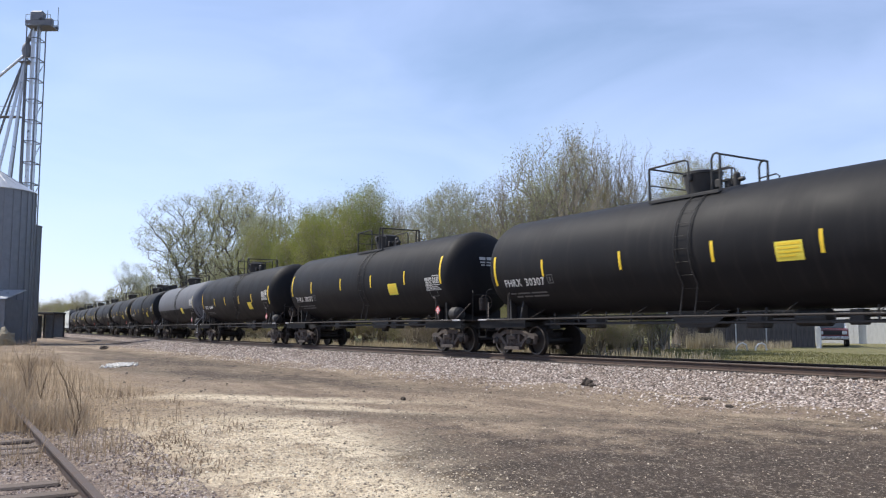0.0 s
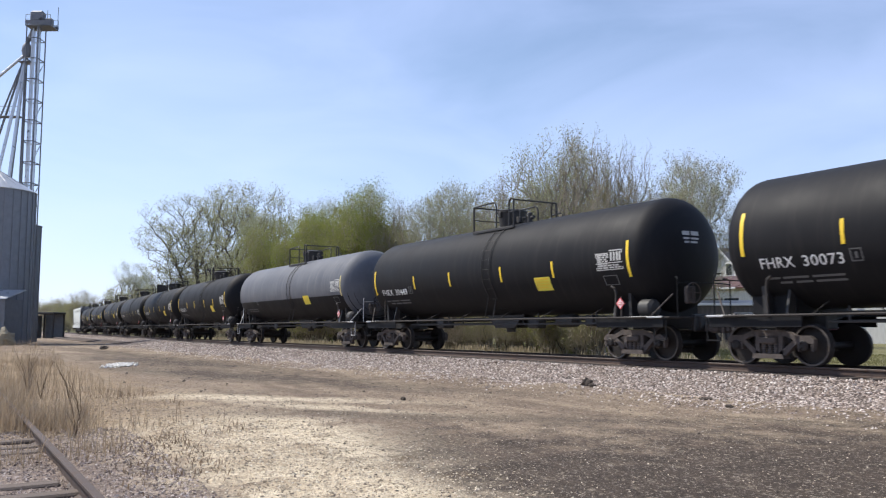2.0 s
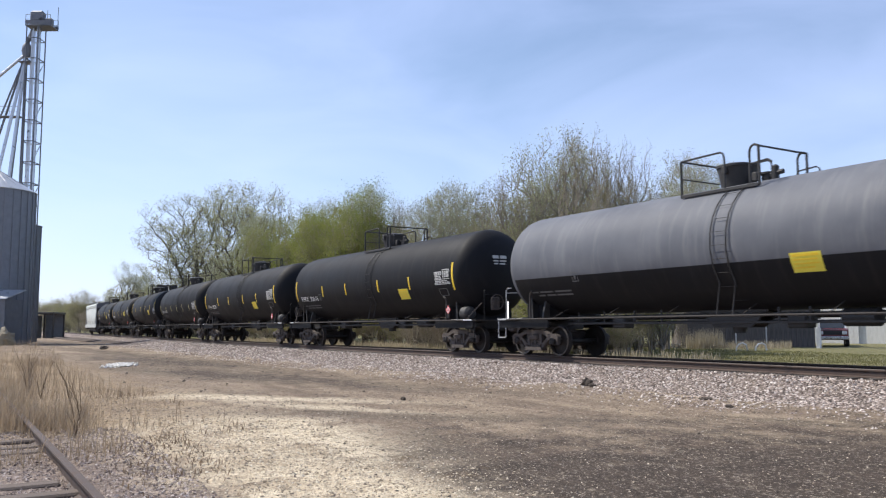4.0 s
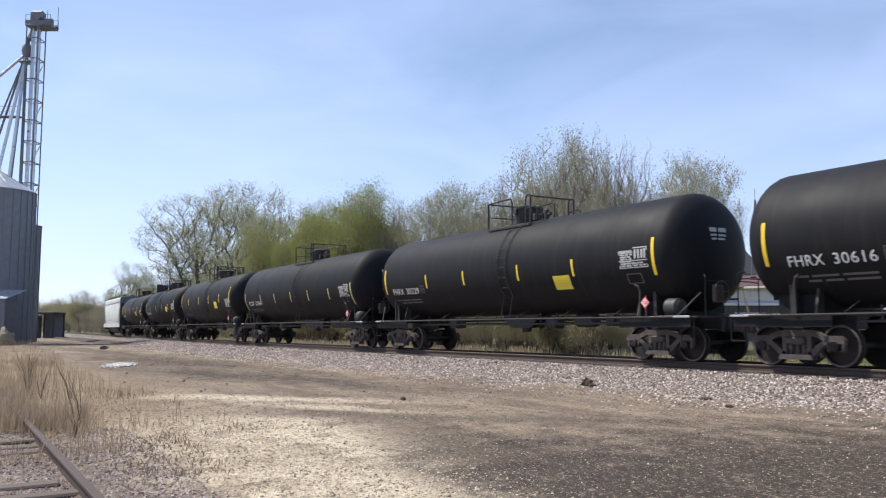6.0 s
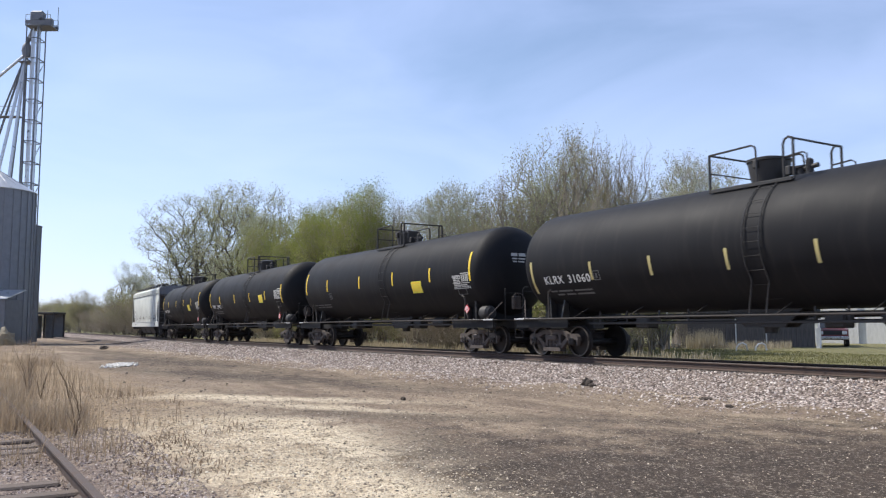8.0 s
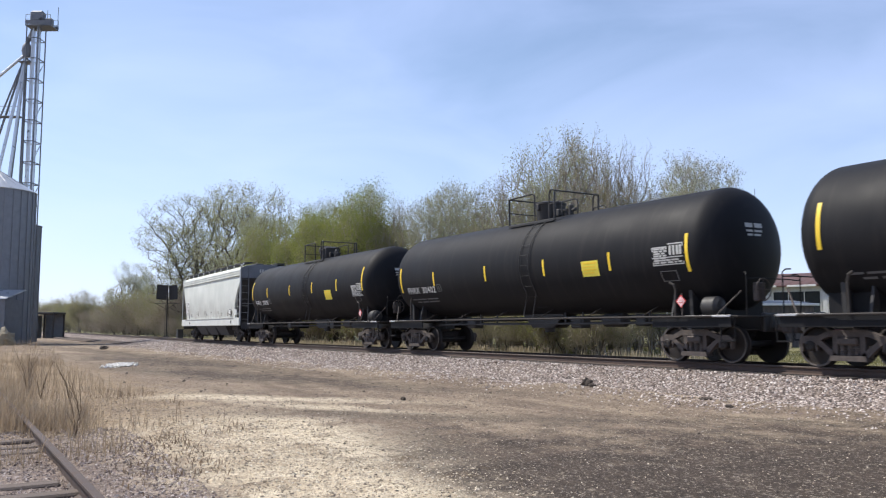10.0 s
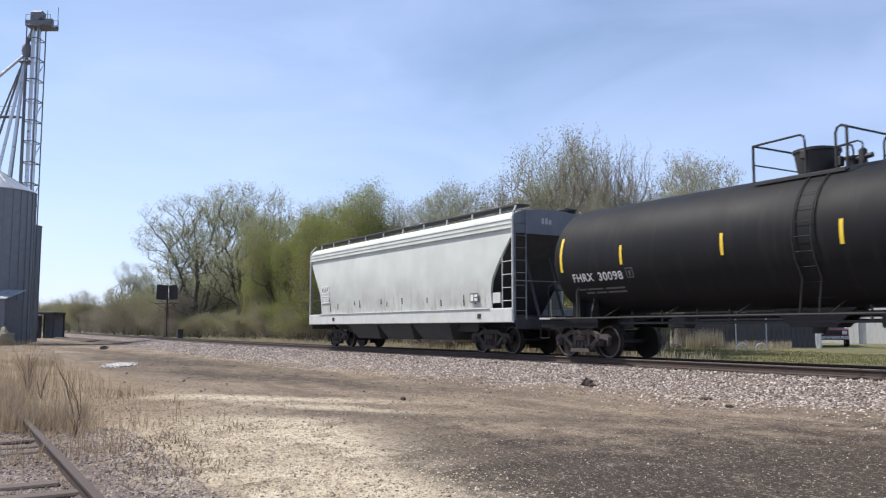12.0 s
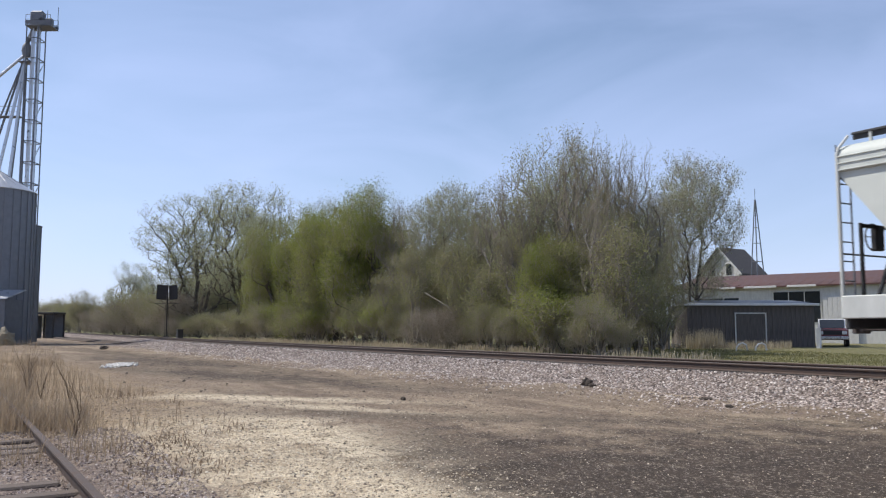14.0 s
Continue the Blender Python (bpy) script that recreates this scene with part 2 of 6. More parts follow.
LEAF_GREEN = leaf_mat("fresh_green_leaves", (0.20, 0.235, 0.052), (0.30, 0.33, 0.088), (0.265, 0.255, 0.10))
LEAF_OLIVE = leaf_mat("olive_spring_leaves", (0.23, 0.242, 0.105), (0.33, 0.322, 0.150), (0.29, 0.258, 0.142))
LEAF_PALE = leaf_mat("pale_budding_leaves", (0.31, 0.335, 0.195), (0.42, 0.43, 0.28), (0.34, 0.335, 0.21))
LEAF_BROWN = leaf_mat("brown_budding_brush", (0.18, 0.14, 0.10), (0.26, 0.21, 0.15), (0.20, 0.18, 0.10))
STRAW = leaf_mat("dry_straw_blades", (0.25, 0.192, 0.13), (0.40, 0.32, 0.225), (0.28, 0.213, 0.15))
LAWN = leaf_mat("short_lawn_blades", (0.19, 0.19, 0.075), (0.27, 0.255, 0.110), (0.21, 0.185, 0.095))
HAY = leaf_mat("pale_bleached_grass", (0.36, 0.31, 0.22), (0.52, 0.46, 0.34), (0.40, 0.34, 0.25))


def stone_mat(name, a, b, c):
    k = Nodes(name, 0.9, 0.0, 0.25)
    g = k.t.nodes.new("ShaderNodeNewGeometry")
    r = k.t.nodes.new("ShaderNodeValToRGB")
    r.color_ramp.elements[0].color, r.color_ramp.elements[1].color = rgba(a), rgba(c)
    e = r.color_ramp.elements.new(0.55)
    e.color = rgba(b)
    k.link(g.outputs["Random Per Island"], r.inputs["Fac"])
    small = k.noise(70, 3)
    return k.done(k.mix(k.span(small, 0.35, 0.7, 0.0, 0.4), r.outputs["Color"], (0.16, 0.13, 0.11)), small, 0.3, 0.01)


BALLAST = stone_mat("pinkish_grey_ballast_stone", (0.15, 0.11, 0.09), (0.48, 0.395, 0.34), (0.84, 0.76, 0.69))


def bed_mat():
    k = Nodes("ballast_bed_stones", 0.95, 0.0, 0.2)
    v = k.t.nodes.new("ShaderNodeTexVoronoi")
    v.inputs["Scale"].default_value = 17
    k.link(k.where, v.inputs["Vector"])
    tone = k.axis(0, v.outputs["Color"])
    c = k.mix(tone, (0.17, 0.126, 0.106), (0.72, 0.61, 0.54))
    c = k.mix(k.span(v.outputs["Distance"], 0.25, 0.65), c, (0.05, 0.04, 0.036))
    c = k.mix(k.span(k.noise(0.8, 5), 0.4, 0.7, 0.0, 0.45), c, (0.24, 0.19, 0.15))
    return k.done(c, v.outputs["Distance"], 0.9, -0.04)


BED = bed_mat()
LIMESTONE = stone_mat("pale_limestone_gravel", (0.20, 0.155, 0.105), (0.52, 0.43, 0.31), (0.76, 0.67, 0.52))
DARK_STONE = stone_mat("brown_gravel_stone", (0.085, 0.066, 0.052), (0.15, 0.118, 0.094), (0.33, 0.285, 0.23))
PURPLE_STONE = stone_mat("purple_grey_stone", (0.10, 0.075, 0.065), (0.26, 0.205, 0.18), (0.56, 0.48, 0.43))
CLOD = stone_mat("dark_earth_clod", (0.035, 0.028, 0.022), (0.05, 0.04, 0.032), (0.07, 0.056, 0.045))
CHALK = stone_mat("white_rubble", (0.66, 0.62, 0.56), (0.78, 0.75, 0.69), (0.86, 0.83, 0.78))


def ground_mat():
    k = Nodes("yard_dirt_gravel_and_grass", 0.95, 0.0, 0.2)
    k.where = k.on_plan()
    wob, wob2 = k.noise(0.5, 6, 0.65), k.noise(1.7, 5, 0.65)
    speck, grit = k.noise(24, 3, 0.7), k.noise(9, 4, 0.7)
    band = k.noise(0.55, 5, 0.6, stretch=(0.45, 1.7, 1))
    dirt = k.mix(k.span(wob2, 0.3, 0.7), (0.17, 0.124, 0.090), (0.25, 0.188, 0.136))
    dirt = k.mix(k.span(band, 0.42, 0.62), dirt, (0.34, 0.265, 0.186))
    pale = k.mix(k.span(grit, 0.3, 0.7), (0.60, 0.485, 0.34), (0.80, 0.69, 0.51))
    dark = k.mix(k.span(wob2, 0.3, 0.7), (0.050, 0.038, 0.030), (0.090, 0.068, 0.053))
    straw = k.mix(k.span(grit, 0.3, 0.7), (0.25, 0.178, 0.112), (0.38, 0.285, 0.178))
    purple = k.mix(k.span(grit, 0.3, 0.7), (0.14, 0.102, 0.086), (0.33, 0.265, 0.225))
    lawn = k.mix(k.span(wob, 0.35, 0.65), (0.150, 0.150, 0.062), (0.205, 0.190, 0.090))
    c = dirt
    c = k.mix(k.blob(-9.0, 2.85, 4.6, 1.75, 3, 0.35, wob2), c, pale)
    c = k.mix(k.blob(-6.0, 2.6, 2.2, 1.5, 40, 0.35, wob2), c, pale)
    c = k.mix(k.math("MULTIPLY", k.blob(-15.3, 4.2, 3.2, 0.55, 50, 0.5, wob2), 0.9), c, pale)
    c = k.mix(k.math("MULTIPLY", k.blob(-12.5, 5.3, 2.0, 0.35, 35, 0.6, wob2), 0.7), c, pale)
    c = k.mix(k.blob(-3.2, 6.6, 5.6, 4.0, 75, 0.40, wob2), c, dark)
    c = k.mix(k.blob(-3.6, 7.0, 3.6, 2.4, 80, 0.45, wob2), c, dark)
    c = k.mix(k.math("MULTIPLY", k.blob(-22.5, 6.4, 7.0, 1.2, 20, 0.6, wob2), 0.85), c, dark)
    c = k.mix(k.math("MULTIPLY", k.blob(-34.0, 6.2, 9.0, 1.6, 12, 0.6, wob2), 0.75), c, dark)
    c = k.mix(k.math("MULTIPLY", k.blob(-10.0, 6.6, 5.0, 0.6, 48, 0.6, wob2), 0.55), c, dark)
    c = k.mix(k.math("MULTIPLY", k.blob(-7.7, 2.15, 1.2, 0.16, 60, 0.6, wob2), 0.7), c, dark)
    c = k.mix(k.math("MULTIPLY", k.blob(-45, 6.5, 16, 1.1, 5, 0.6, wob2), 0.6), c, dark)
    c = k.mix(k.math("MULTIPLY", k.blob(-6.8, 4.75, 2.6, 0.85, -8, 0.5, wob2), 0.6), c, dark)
    c = k.mix(k.blob(-6.9, 2.7, 2.0, 0.68, 12, 0.35, wob2), c, pale)
    c = k.mix(k.blob(-30, 0.6, 21, 2.3, 3, 0.4, wob2), c, straw)
    c = k.mix(k.blob(-7.2, 0.6, 3.2, 0.95, 4, 0.5, wob2), c, purple)
    y = k.axis(1)
    c = k.mix(k.span(k.math("ADD", y, k.span(wob2, 0.2, 0.8, -1.2, 1.2)), 18.6, 20.0), c, lawn)
    c = k.mix(k.blob(-50, 22.3, 30, 2.6, 1, 0.4, wob2), c, k.mix(k.span(wob, 0.4, 0.6), straw, lawn))
    pock = k.noise(13, 4, 0.75)
    c = k.mix(k.span(pock, 0.56, 0.68, 0.0, 0.55), c, (0.055, 0.040, 0.031))
    clump = k.noise(5.5, 5, 0.75, stretch=(0.8, 1.3, 1))
    c = k.mix(k.span(clump, 0.56, 0.65, 0.0, 0.7), c, (0.065, 0.048, 0.037))
    c = k.mix(k.span(clump, 0.42, 0.33, 0.0, 0.45), c, (0.40, 0.335, 0.25))
    c = k.mix(k.math("MULTIPLY", k.span(k.noise(3.2, 5, 0.7, stretch=(0.5, 1.5, 1)), 0.58, 0.68), 0.5), c, (0.075, 0.058, 0.045))
    c = k.mix(k.span(speck, 0.56, 0.68, 0.0, 0.6), c, (0.52, 0.445, 0.35))
    c = k.mix(k.span(speck, 0.44, 0.30, 0.0, 0.6), c, (0.055, 0.043, 0.034))
    h = k.math("ADD", k.math("MULTIPLY", grit, 0.6), k.math("MULTIPLY", speck, 0.4))
    return k.done(c, k.math("ADD", h, k.math("MULTIPLY", clump, 1.5)), 0.9, 0.08)


GROUND = ground_mat()


# ---- mesh building ----
class Shape:
    """Vertices and faces of one mesh, put together from simple solids."""

    def __init__(self):
        self.v, self.f = [], []

    def add(self, v, f):
        n = len(self.v)
        self.v += [tuple(p) for p in v]
        self.f += [tuple(n + i for i in q) for q in f]
        return self

    def box(self, c, s, bev=0.01, turn=None):
        """A box with chamfered edges."""
        hx, hy, hz = s[0] / 2, s[1] / 2, s[2] / 2
        b = min(bev, hx * 0.45, hy * 0.45, hz * 0.45)
        idx, v = {}, []
        for sx in (-1, 1):
            for sy in (-1, 1):
                for sz in (-1, 1):
                    for ax in range(3):
                        p = [sx * (hx - (b if ax != 0 else 0)), sy * (hy - (b if ax != 1 else 0)), sz * (hz - (b if ax != 2 else 0))]
                        idx[(sx, sy, sz, ax)] = len(v)
                        v.append(Vector(p))
        f = []
        for ax in range(3):
            o = [a for a in range(3) if a != ax]
            for s_ in (-1, 1):
                q = []
                for a, b_ in ((-1, -1), (1, -1), (1, 1), (-1, 1)):
                    k = [0, 0, 0]
                    k[ax], k[o[0]], k[o[1]] = s_, a, b_
                    q.append(idx[(*k, ax)])
                if (s_ == 1) == (ax == 1):
                    q.reverse()
                f.append(q)
        for ax in range(3):
            o = [a for a in range(3) if a != ax]
            for a in (-1, 1):
                for b_ in (-1, 1):
                    k0, k1 = [0, 0, 0], [0, 0, 0]
                    k0[ax], k1[ax] = -1, 1
                    k0[o[0]] = k1[o[0]] = a
                    k0[o[1]] = k1[o[1]] = b_
                    q = [idx[(*k0, o[0])], idx[(*k1, o[0])], idx[(*k1, o[1])], idx[(*k0, o[1])]]
                    f.append(q)
        for sx in (-1, 1):
            for sy in (-1, 1):
                for sz in (-1, 1):
                    f.append([idx[(sx, sy, sz, a)] for a in range(3)])
        m = turn or Matrix.Identity(3)
        return self.add([Vector(c) + m @ p for p in v], f)

    def tube(self, pts, r, n=8, caps=True):
        """A round bar along points; r is one radius or one for each point."""
        pts = [Vector(p) for p in pts]
        rs = r if isinstance(r, (list, tuple)) else [r] * len(pts)
        rings, side = [], None
        for i, p in enumerate(pts):
            d = (pts[min(i + 1, len(pts) - 1)] - pts[max(i - 1, 0)]).normalized()
            ref = side if side is not None and abs(side.dot(d)) < 0.95 else (Vector((0, 0, 1)) if abs(d.z) < 0.9 else Vector((1, 0, 0)))
            side = (ref - d * ref.dot(d)).normalized()
            up = d.cross(side)
            rings.append([p + (side * math.cos(2 * math.pi * k / n) + up * math.sin(2 * math.pi * k / n)) * rs[i] for k in range(n)])
        v = [p for ring in rings for p in ring]
        f = [[i * n + k, i * n + (k + 1) % n, (i + 1) * n + (k + 1) % n, (i + 1) * n + k] for i in range(len(pts) - 1) for k in range(n)]
        if caps:
            f += [list(range(n))[::-1], [(len(pts) - 1) * n + k for k in range(n)]]
        return self.add(v, f)

    def spin(self, prof, n=48, axis="x", at=(0, 0, 0), close=False):
        """A profile of (along, radius) turned about an axis."""
        v, f = [], []
        for a, r in prof:
            for k in range(n):
                c, s = math.cos(2 * math.pi * k / n) * r, math.sin(2 * math.pi * k / n) * r
                p = {"x": (a, c, s), "y": (s, a, c), "z": (c, s, a)}[axis]
                v.append((p[0] + at[0], p[1] + at[1], p[2] + at[2]))
        m = len(prof)
        for i in range(m if close else m - 1):
            j = (i + 1) % m
            f += [[i * n + k, i * n + (k + 1) % n, j * n + (k + 1) % n, j * n + k] for k in range(n)]
        if not close:
            if prof[0][1] > 1e-6:
                f.append(list(range(n))[::-1])
            if prof[-1][1] > 1e-6:
                f.append([(m - 1) * n + k for k in range(n)])
        return self.add(v, f)

    def prism(self, poly, lo, hi, plane="xz"):
        """A polygon pushed through from lo to hi along the axis that its plane leaves out."""
        n = len(poly)
        put = {"xz": lambda a, b, c: (a, c, b), "yz": lambda a, b, c: (c, a, b), "xy": lambda a, b, c: (a, b, c)}[plane]
        v = [put(a, b, lo) for a, b in poly] + [put(a, b, hi) for a, b in poly]
        f = [list(range(n)), [n + i for i in range(n)][::-1]]
        f += [[i, n + i, n + (i + 1) % n, (i + 1) % n] for i in range(n)]
        return self.add(v, f)

    def mesh(self, name, mat, smooth=35):
        me = bpy.data.meshes.new(name)
        me.from_pydata(self.v, [], self.f)
        bm = bmesh.new()
        bm.from_mesh(me)
        bmesh.ops.recalc_face_normals(bm, faces=bm.faces)
        bm.to_mesh(me)
        bm.free()
        me.materials.append(mat)
        if smooth:
            me.polygons.foreach_set("use_smooth", [True] * len(me.polygons))
            me.set_sharp_from_angle(angle=radians(smooth))
        return me


MESHES = {}


def part(name, shape, mat, parent=None, label="", at=None, key=None, smooth=35):
    """One mesh object under a thing; parts with the same key share their mesh."""
    if key is not None and key in MESHES:
        me = MESHES[key]
    else:
        me = (shape() if callable(shape) else shape).mesh(name, mat, smooth)
        if key is not None:
            MESHES[key] = me
    ob = new(name, me)
    if parent is not None:
        ob.parent = parent
    if at is not None:
        ob.matrix_basis = at
    if label:
        ob["label"] = label
    return ob


def thing(name, label, category, m=None, group="", kind=""):
    ob = new(name)
    ob.empty_display_size = 0.3
    if m is not None:
        ob.matrix_basis = m
    return tagged(ob, label, category, group, kind)


def raw(name, v, f, mat, smooth=False, plan=True):
    """A mesh object from arrays; its points are on the site plan unless told otherwise."""
    me = bpy.data.meshes.new(name)
    v = v if isinstance(v, list) else v.tolist()
    if plan:
        v = [(*lay(p[0], p[1]), p[2]) for p in v]
    me.from_pydata(v, [], f if isinstance(f, list) else f.tolist())
    me.materials.append(mat)
    if smooth:
        me.polygons.foreach_set("use_smooth", [True] * len(me.polygons))
    return new(name, me)


# ---- ground ----
def height(x, y):
    """The lie of the land: flat yard, low embankment under the main track, a shade higher behind it."""
    far = 0.27 / (1 + math.exp(max(-40.0, min(40.0, -(y - 18.2) * 2.2))))
    near = 0.10 * max(0.0, 1 - abs(y - 14.0) / 4.2)
    lumps = 0.0
    if -90 < x < 30 and -12 < y < 60:
        lumps = 0.05 * noise.noise((x * 0.35, y * 0.35, 3)) + 0.022 * noise.noise((x * 1.3, y * 1.3, 7))
        if 12.0 < y < 19.5:
            lumps *= 0.3
    return far + near + lumps - 0.01


def ground():
    def steps(spans):
        vals = []
        for a, b, d in spans:
            vals += list(np.arange(a, b, d))
        return vals
    xs = steps([(-2600, -400, 220), (-400, -100, 15), (-100, -40, 1.2), (-40, 4, 0.3), (4, 40, 2), (40, 400, 30), (400, 2601, 220)])
    ys = steps([(-2600, -300, 220), (-300, -20, 14), (-20, -3, 0.8), (-3, 20, 0.25), (20, 60, 1.0), (60, 300, 16), (300, 2601, 220)])
    v = [(x, y, height(x, y)) for x in xs for y in ys]
    n = len(ys)
    f = [(i * n + j, (i + 1) * n + j, (i + 1) * n + j + 1, i * n + j + 1) for i in range(len(xs) - 1) for j in range(n - 1)]
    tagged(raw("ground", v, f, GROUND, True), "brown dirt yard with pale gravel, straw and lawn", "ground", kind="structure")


ground()


def pebbles(name, mat, places, seed, label, category="gravel", plan=True):
    """Many small angular stones in one mesh: rows of x, y, z, size."""
    rng = np.random.default_rng(seed)
    base = np.array([(1, 0, 0), (-1, 0, 0), (0, 1, 0), (0, -1, 0), (0, 0, 1), (0, 0, -1)], float)
    tri = np.array([(0, 2, 4), (2, 1, 4), (1, 3, 4), (3, 0, 4), (2, 0, 5), (1, 2, 5), (3, 1, 5), (0, 3, 5)])
    n = len(places)
    p = np.repeat(base[None], n, 0) * rng.uniform(0.55, 1.25, (n, 6, 1))
    ang = rng.uniform(0, 2 * np.pi, n)
    c, s = np.cos(ang)[:, None], np.sin(ang)[:, None]
    tilt = rng.uniform(-0.8, 0.8, n)
    ct, st = np.cos(tilt)[:, None], np.sin(tilt)[:, None]
    x, y, z = p[..., 0], p[..., 1] * 0.8, p[..., 2] * 0.65
    y, z = y * ct - z * st, y * st + z * ct
    x, y = x * c - y * s, x * s + y * c
    q = np.stack([x, y, z], -1) * places[:, None, 3:4] + places[:, None, :3]
    f = (tri[None] + (np.arange(n) * 6)[:, None, None]).reshape(-1, 3)
    return tagged(raw(name, q.reshape(-1, 3), f, mat, plan=plan), label, category, kind="stuff")


# ---- main track ----
def bed_top(x, y):
    """Height of the ballast across the track."""
    d = abs(y - TRACK_Y - bend(x))
    if d < 1.75:
        return 0.38
    return 0.38 - (d - 1.75) * 0.38 / 2.3


STATIONS = [60.0, -36.0] + [-36.0 - 2.8 * i for i in range(1, 11)] + [-110.0, -200.0, -420.0]


def along_track(prof):
    """A cross section of (y, z) drawn along the bend of the main track."""
    s, n = Shape(), len(prof)
    v = [(x, y + bend(x), z) for x in STATIONS for y, z in prof]
    f = [[i * n + k, i * n + (k + 1) % n, (i + 1) * n + (k + 1) % n, (i + 1) * n + k] for i in range(len(STATIONS) - 1) for k in range(n)]
    return s.add(v, f + [list(range(n)), [(len(STATIONS) - 1) * n + k for k in range(n)]])


def ballast():
    prof = [(TRACK_Y - 4.4, -0.1), (TRACK_Y - 3.9, 0.03), (TRACK_Y - 1.75, 0.37), (TRACK_Y + 1.75, 0.37), (TRACK_Y + 3.3, 0.06), (TRACK_Y + 3.6, -0.1)]
    bed = part("ballast_bed", along_track(prof), BED, smooth=0)
    tagged(bed, "pinkish grey crushed stone ballast bed under the track", "ballast", kind="structure")
    rng = np.random.default_rng(4)
    rows = []
    for x0, x1, n, size in ((-36, 3, 25000, 0.038), (-90, -36, 8500, 0.058)):
        x = rng.uniform(x0, x1, n)
        y = TRACK_Y - rng.beta(1.2, 1.5, n) * 6.4 - 0.75 * (rng.random(n) - 0.5)
        edge = TRACK_Y - 4.3 + 0.6 * np.sin(x * 0.7) + 0.4 * np.sin(x * 1.9)
        keep = (y > edge - rng.exponential(0.9, n))
        x, y = x[keep], y[keep]
        y = y + np.array([bend(a) for a in x])
        z = np.array([max(bed_top(a, b), height(*plan_of(a, b))) for a, b in zip(x, y)])
        rows.append(np.stack([x, y, z, size * rng.uniform(0.55, 1.3, len(x))], 1))
    pebbles("ballast_stones", BALLAST, np.concatenate(rows), 5, "loose pinkish grey crushed stones along the track", "ballast", False)


ballast()


def rail_profile():
    """Flat-bottomed rail: foot, web and head."""
    return [(-0.07, 0), (0.07, 0), (0.07, 0.012), (0.012, 0.035), (0.010, 0.125), (0.036, 0.14), (0.037, 0.165), (0.028, 0.176),
         (-0.028, 0.176), (-0.037, 0.165), (-0.036, 0.14), (-0.010, 0.125), (-0.012, 0.035), (-0.07, 0.012)]


def main_track():
    track = thing("railroad_track", "main railroad track of rusty rails on dark wooden ties", "track", pose(0, TRACK_Y, 0), kind="structure")
    for side in (-0.755, 0.755):
        r = part("rail", along_track(rail_profile()), RAIL_STEEL, track, at=pose(0, side, RAIL_Z - 0.18))
        part("railhead", along_track([(-0.025, 0.1755), (0.025, 0.1755), (0.022, 0.1795), (-0.022, 0.1795)]), RAIL_TOP, r, "dull brown running surface")
    for i in range(150):
        part("tie", lambda: Shape().box((0, 0, 0), (0.23, 2.6, 0.17), 0.015), TIE, track, key="tie",
             at=pose(3 - i * 0.52, bend(3 - i * 0.52) + random.uniform(-0.03, 0.03), 0.325, 0, 0, random.uniform(-1, 1)))


main_track()


# ---- old siding in the weeds ----
def siding():
    turn = 2.7
    t = thing("siding_track", "abandoned siding of rusty rails on rotten grey ties", "track", site(-6.9, 0.05, 0, 0, 0, turn), kind="structure")
    for side in (-0.72, 0.72):
        part("rail", Shape().prism(rail_profile(), -46, 12, "yz"), RAIL_STEEL, t, at=pose(0, side, -0.045))
    for i in range(58):
        part("tie", lambda: Shape().box((0, 0, 0), (0.22, 2.5, 0.16), 0.02), OLD_TIE, t, key="old_tie",
             at=pose(11.6 - i * 0.55, -0.55 + random.uniform(-0.08, 0.08), -0.095, random.uniform(-1.5, 1.5), 0, random.uniform(-3, 3)))


siding()


def spur():
    """A spur that leaves the main track towards the elevator."""
    t = thing("spur_track", "rusty spur track leading off to the elevator", "track", kind="structure")
    for off in (0.0, 1.5):
        pts = [(-60, 13.2 - off), (-75, 12.4 - off), (-95, 10.9 - off), (-120, 9.9 - off), (-160, 9.6 - off)]
        part("rail", Shape().tube([(*lay(x, y), 0.14) for x, y in pts], 0.07, 6), RAIL_STEEL, t)
    part("cinder_strip", Shape().prism([lay(a, b) for a, b in ((-62, 13.5), (-95, 11.4), (-160, 10.2), (-160, 7.4), (-95, 8.7), (-62, 11.2))], -0.05, 0.10, "xy"), DARK_STONE, t, "dark cinder ballast")


spur()


# ---- the train ----
TANK_R, TANK_Z, HALF = 1.567, 2.84, 7.38      # shell radius, axis over the rail, half length of the straight shell
HEAD = 0.80
AXLE_R = 0.457
MOVERS, WHEELSETS = [], []


def on_shell(x, z, lift=0.004):
    """The near side of the tank at a place along it and a height over the rail."""
    r = TANK_R
    if abs(x) > HALF:
        r *= math.sqrt(max(0.0, 1 - ((abs(x) - HALF) / HEAD) ** 2))
    h = max(-r, min(r, z - TANK_Z))
    return Vector((x, -math.sqrt(max(r * r - h * h, 0)) - lift, z))


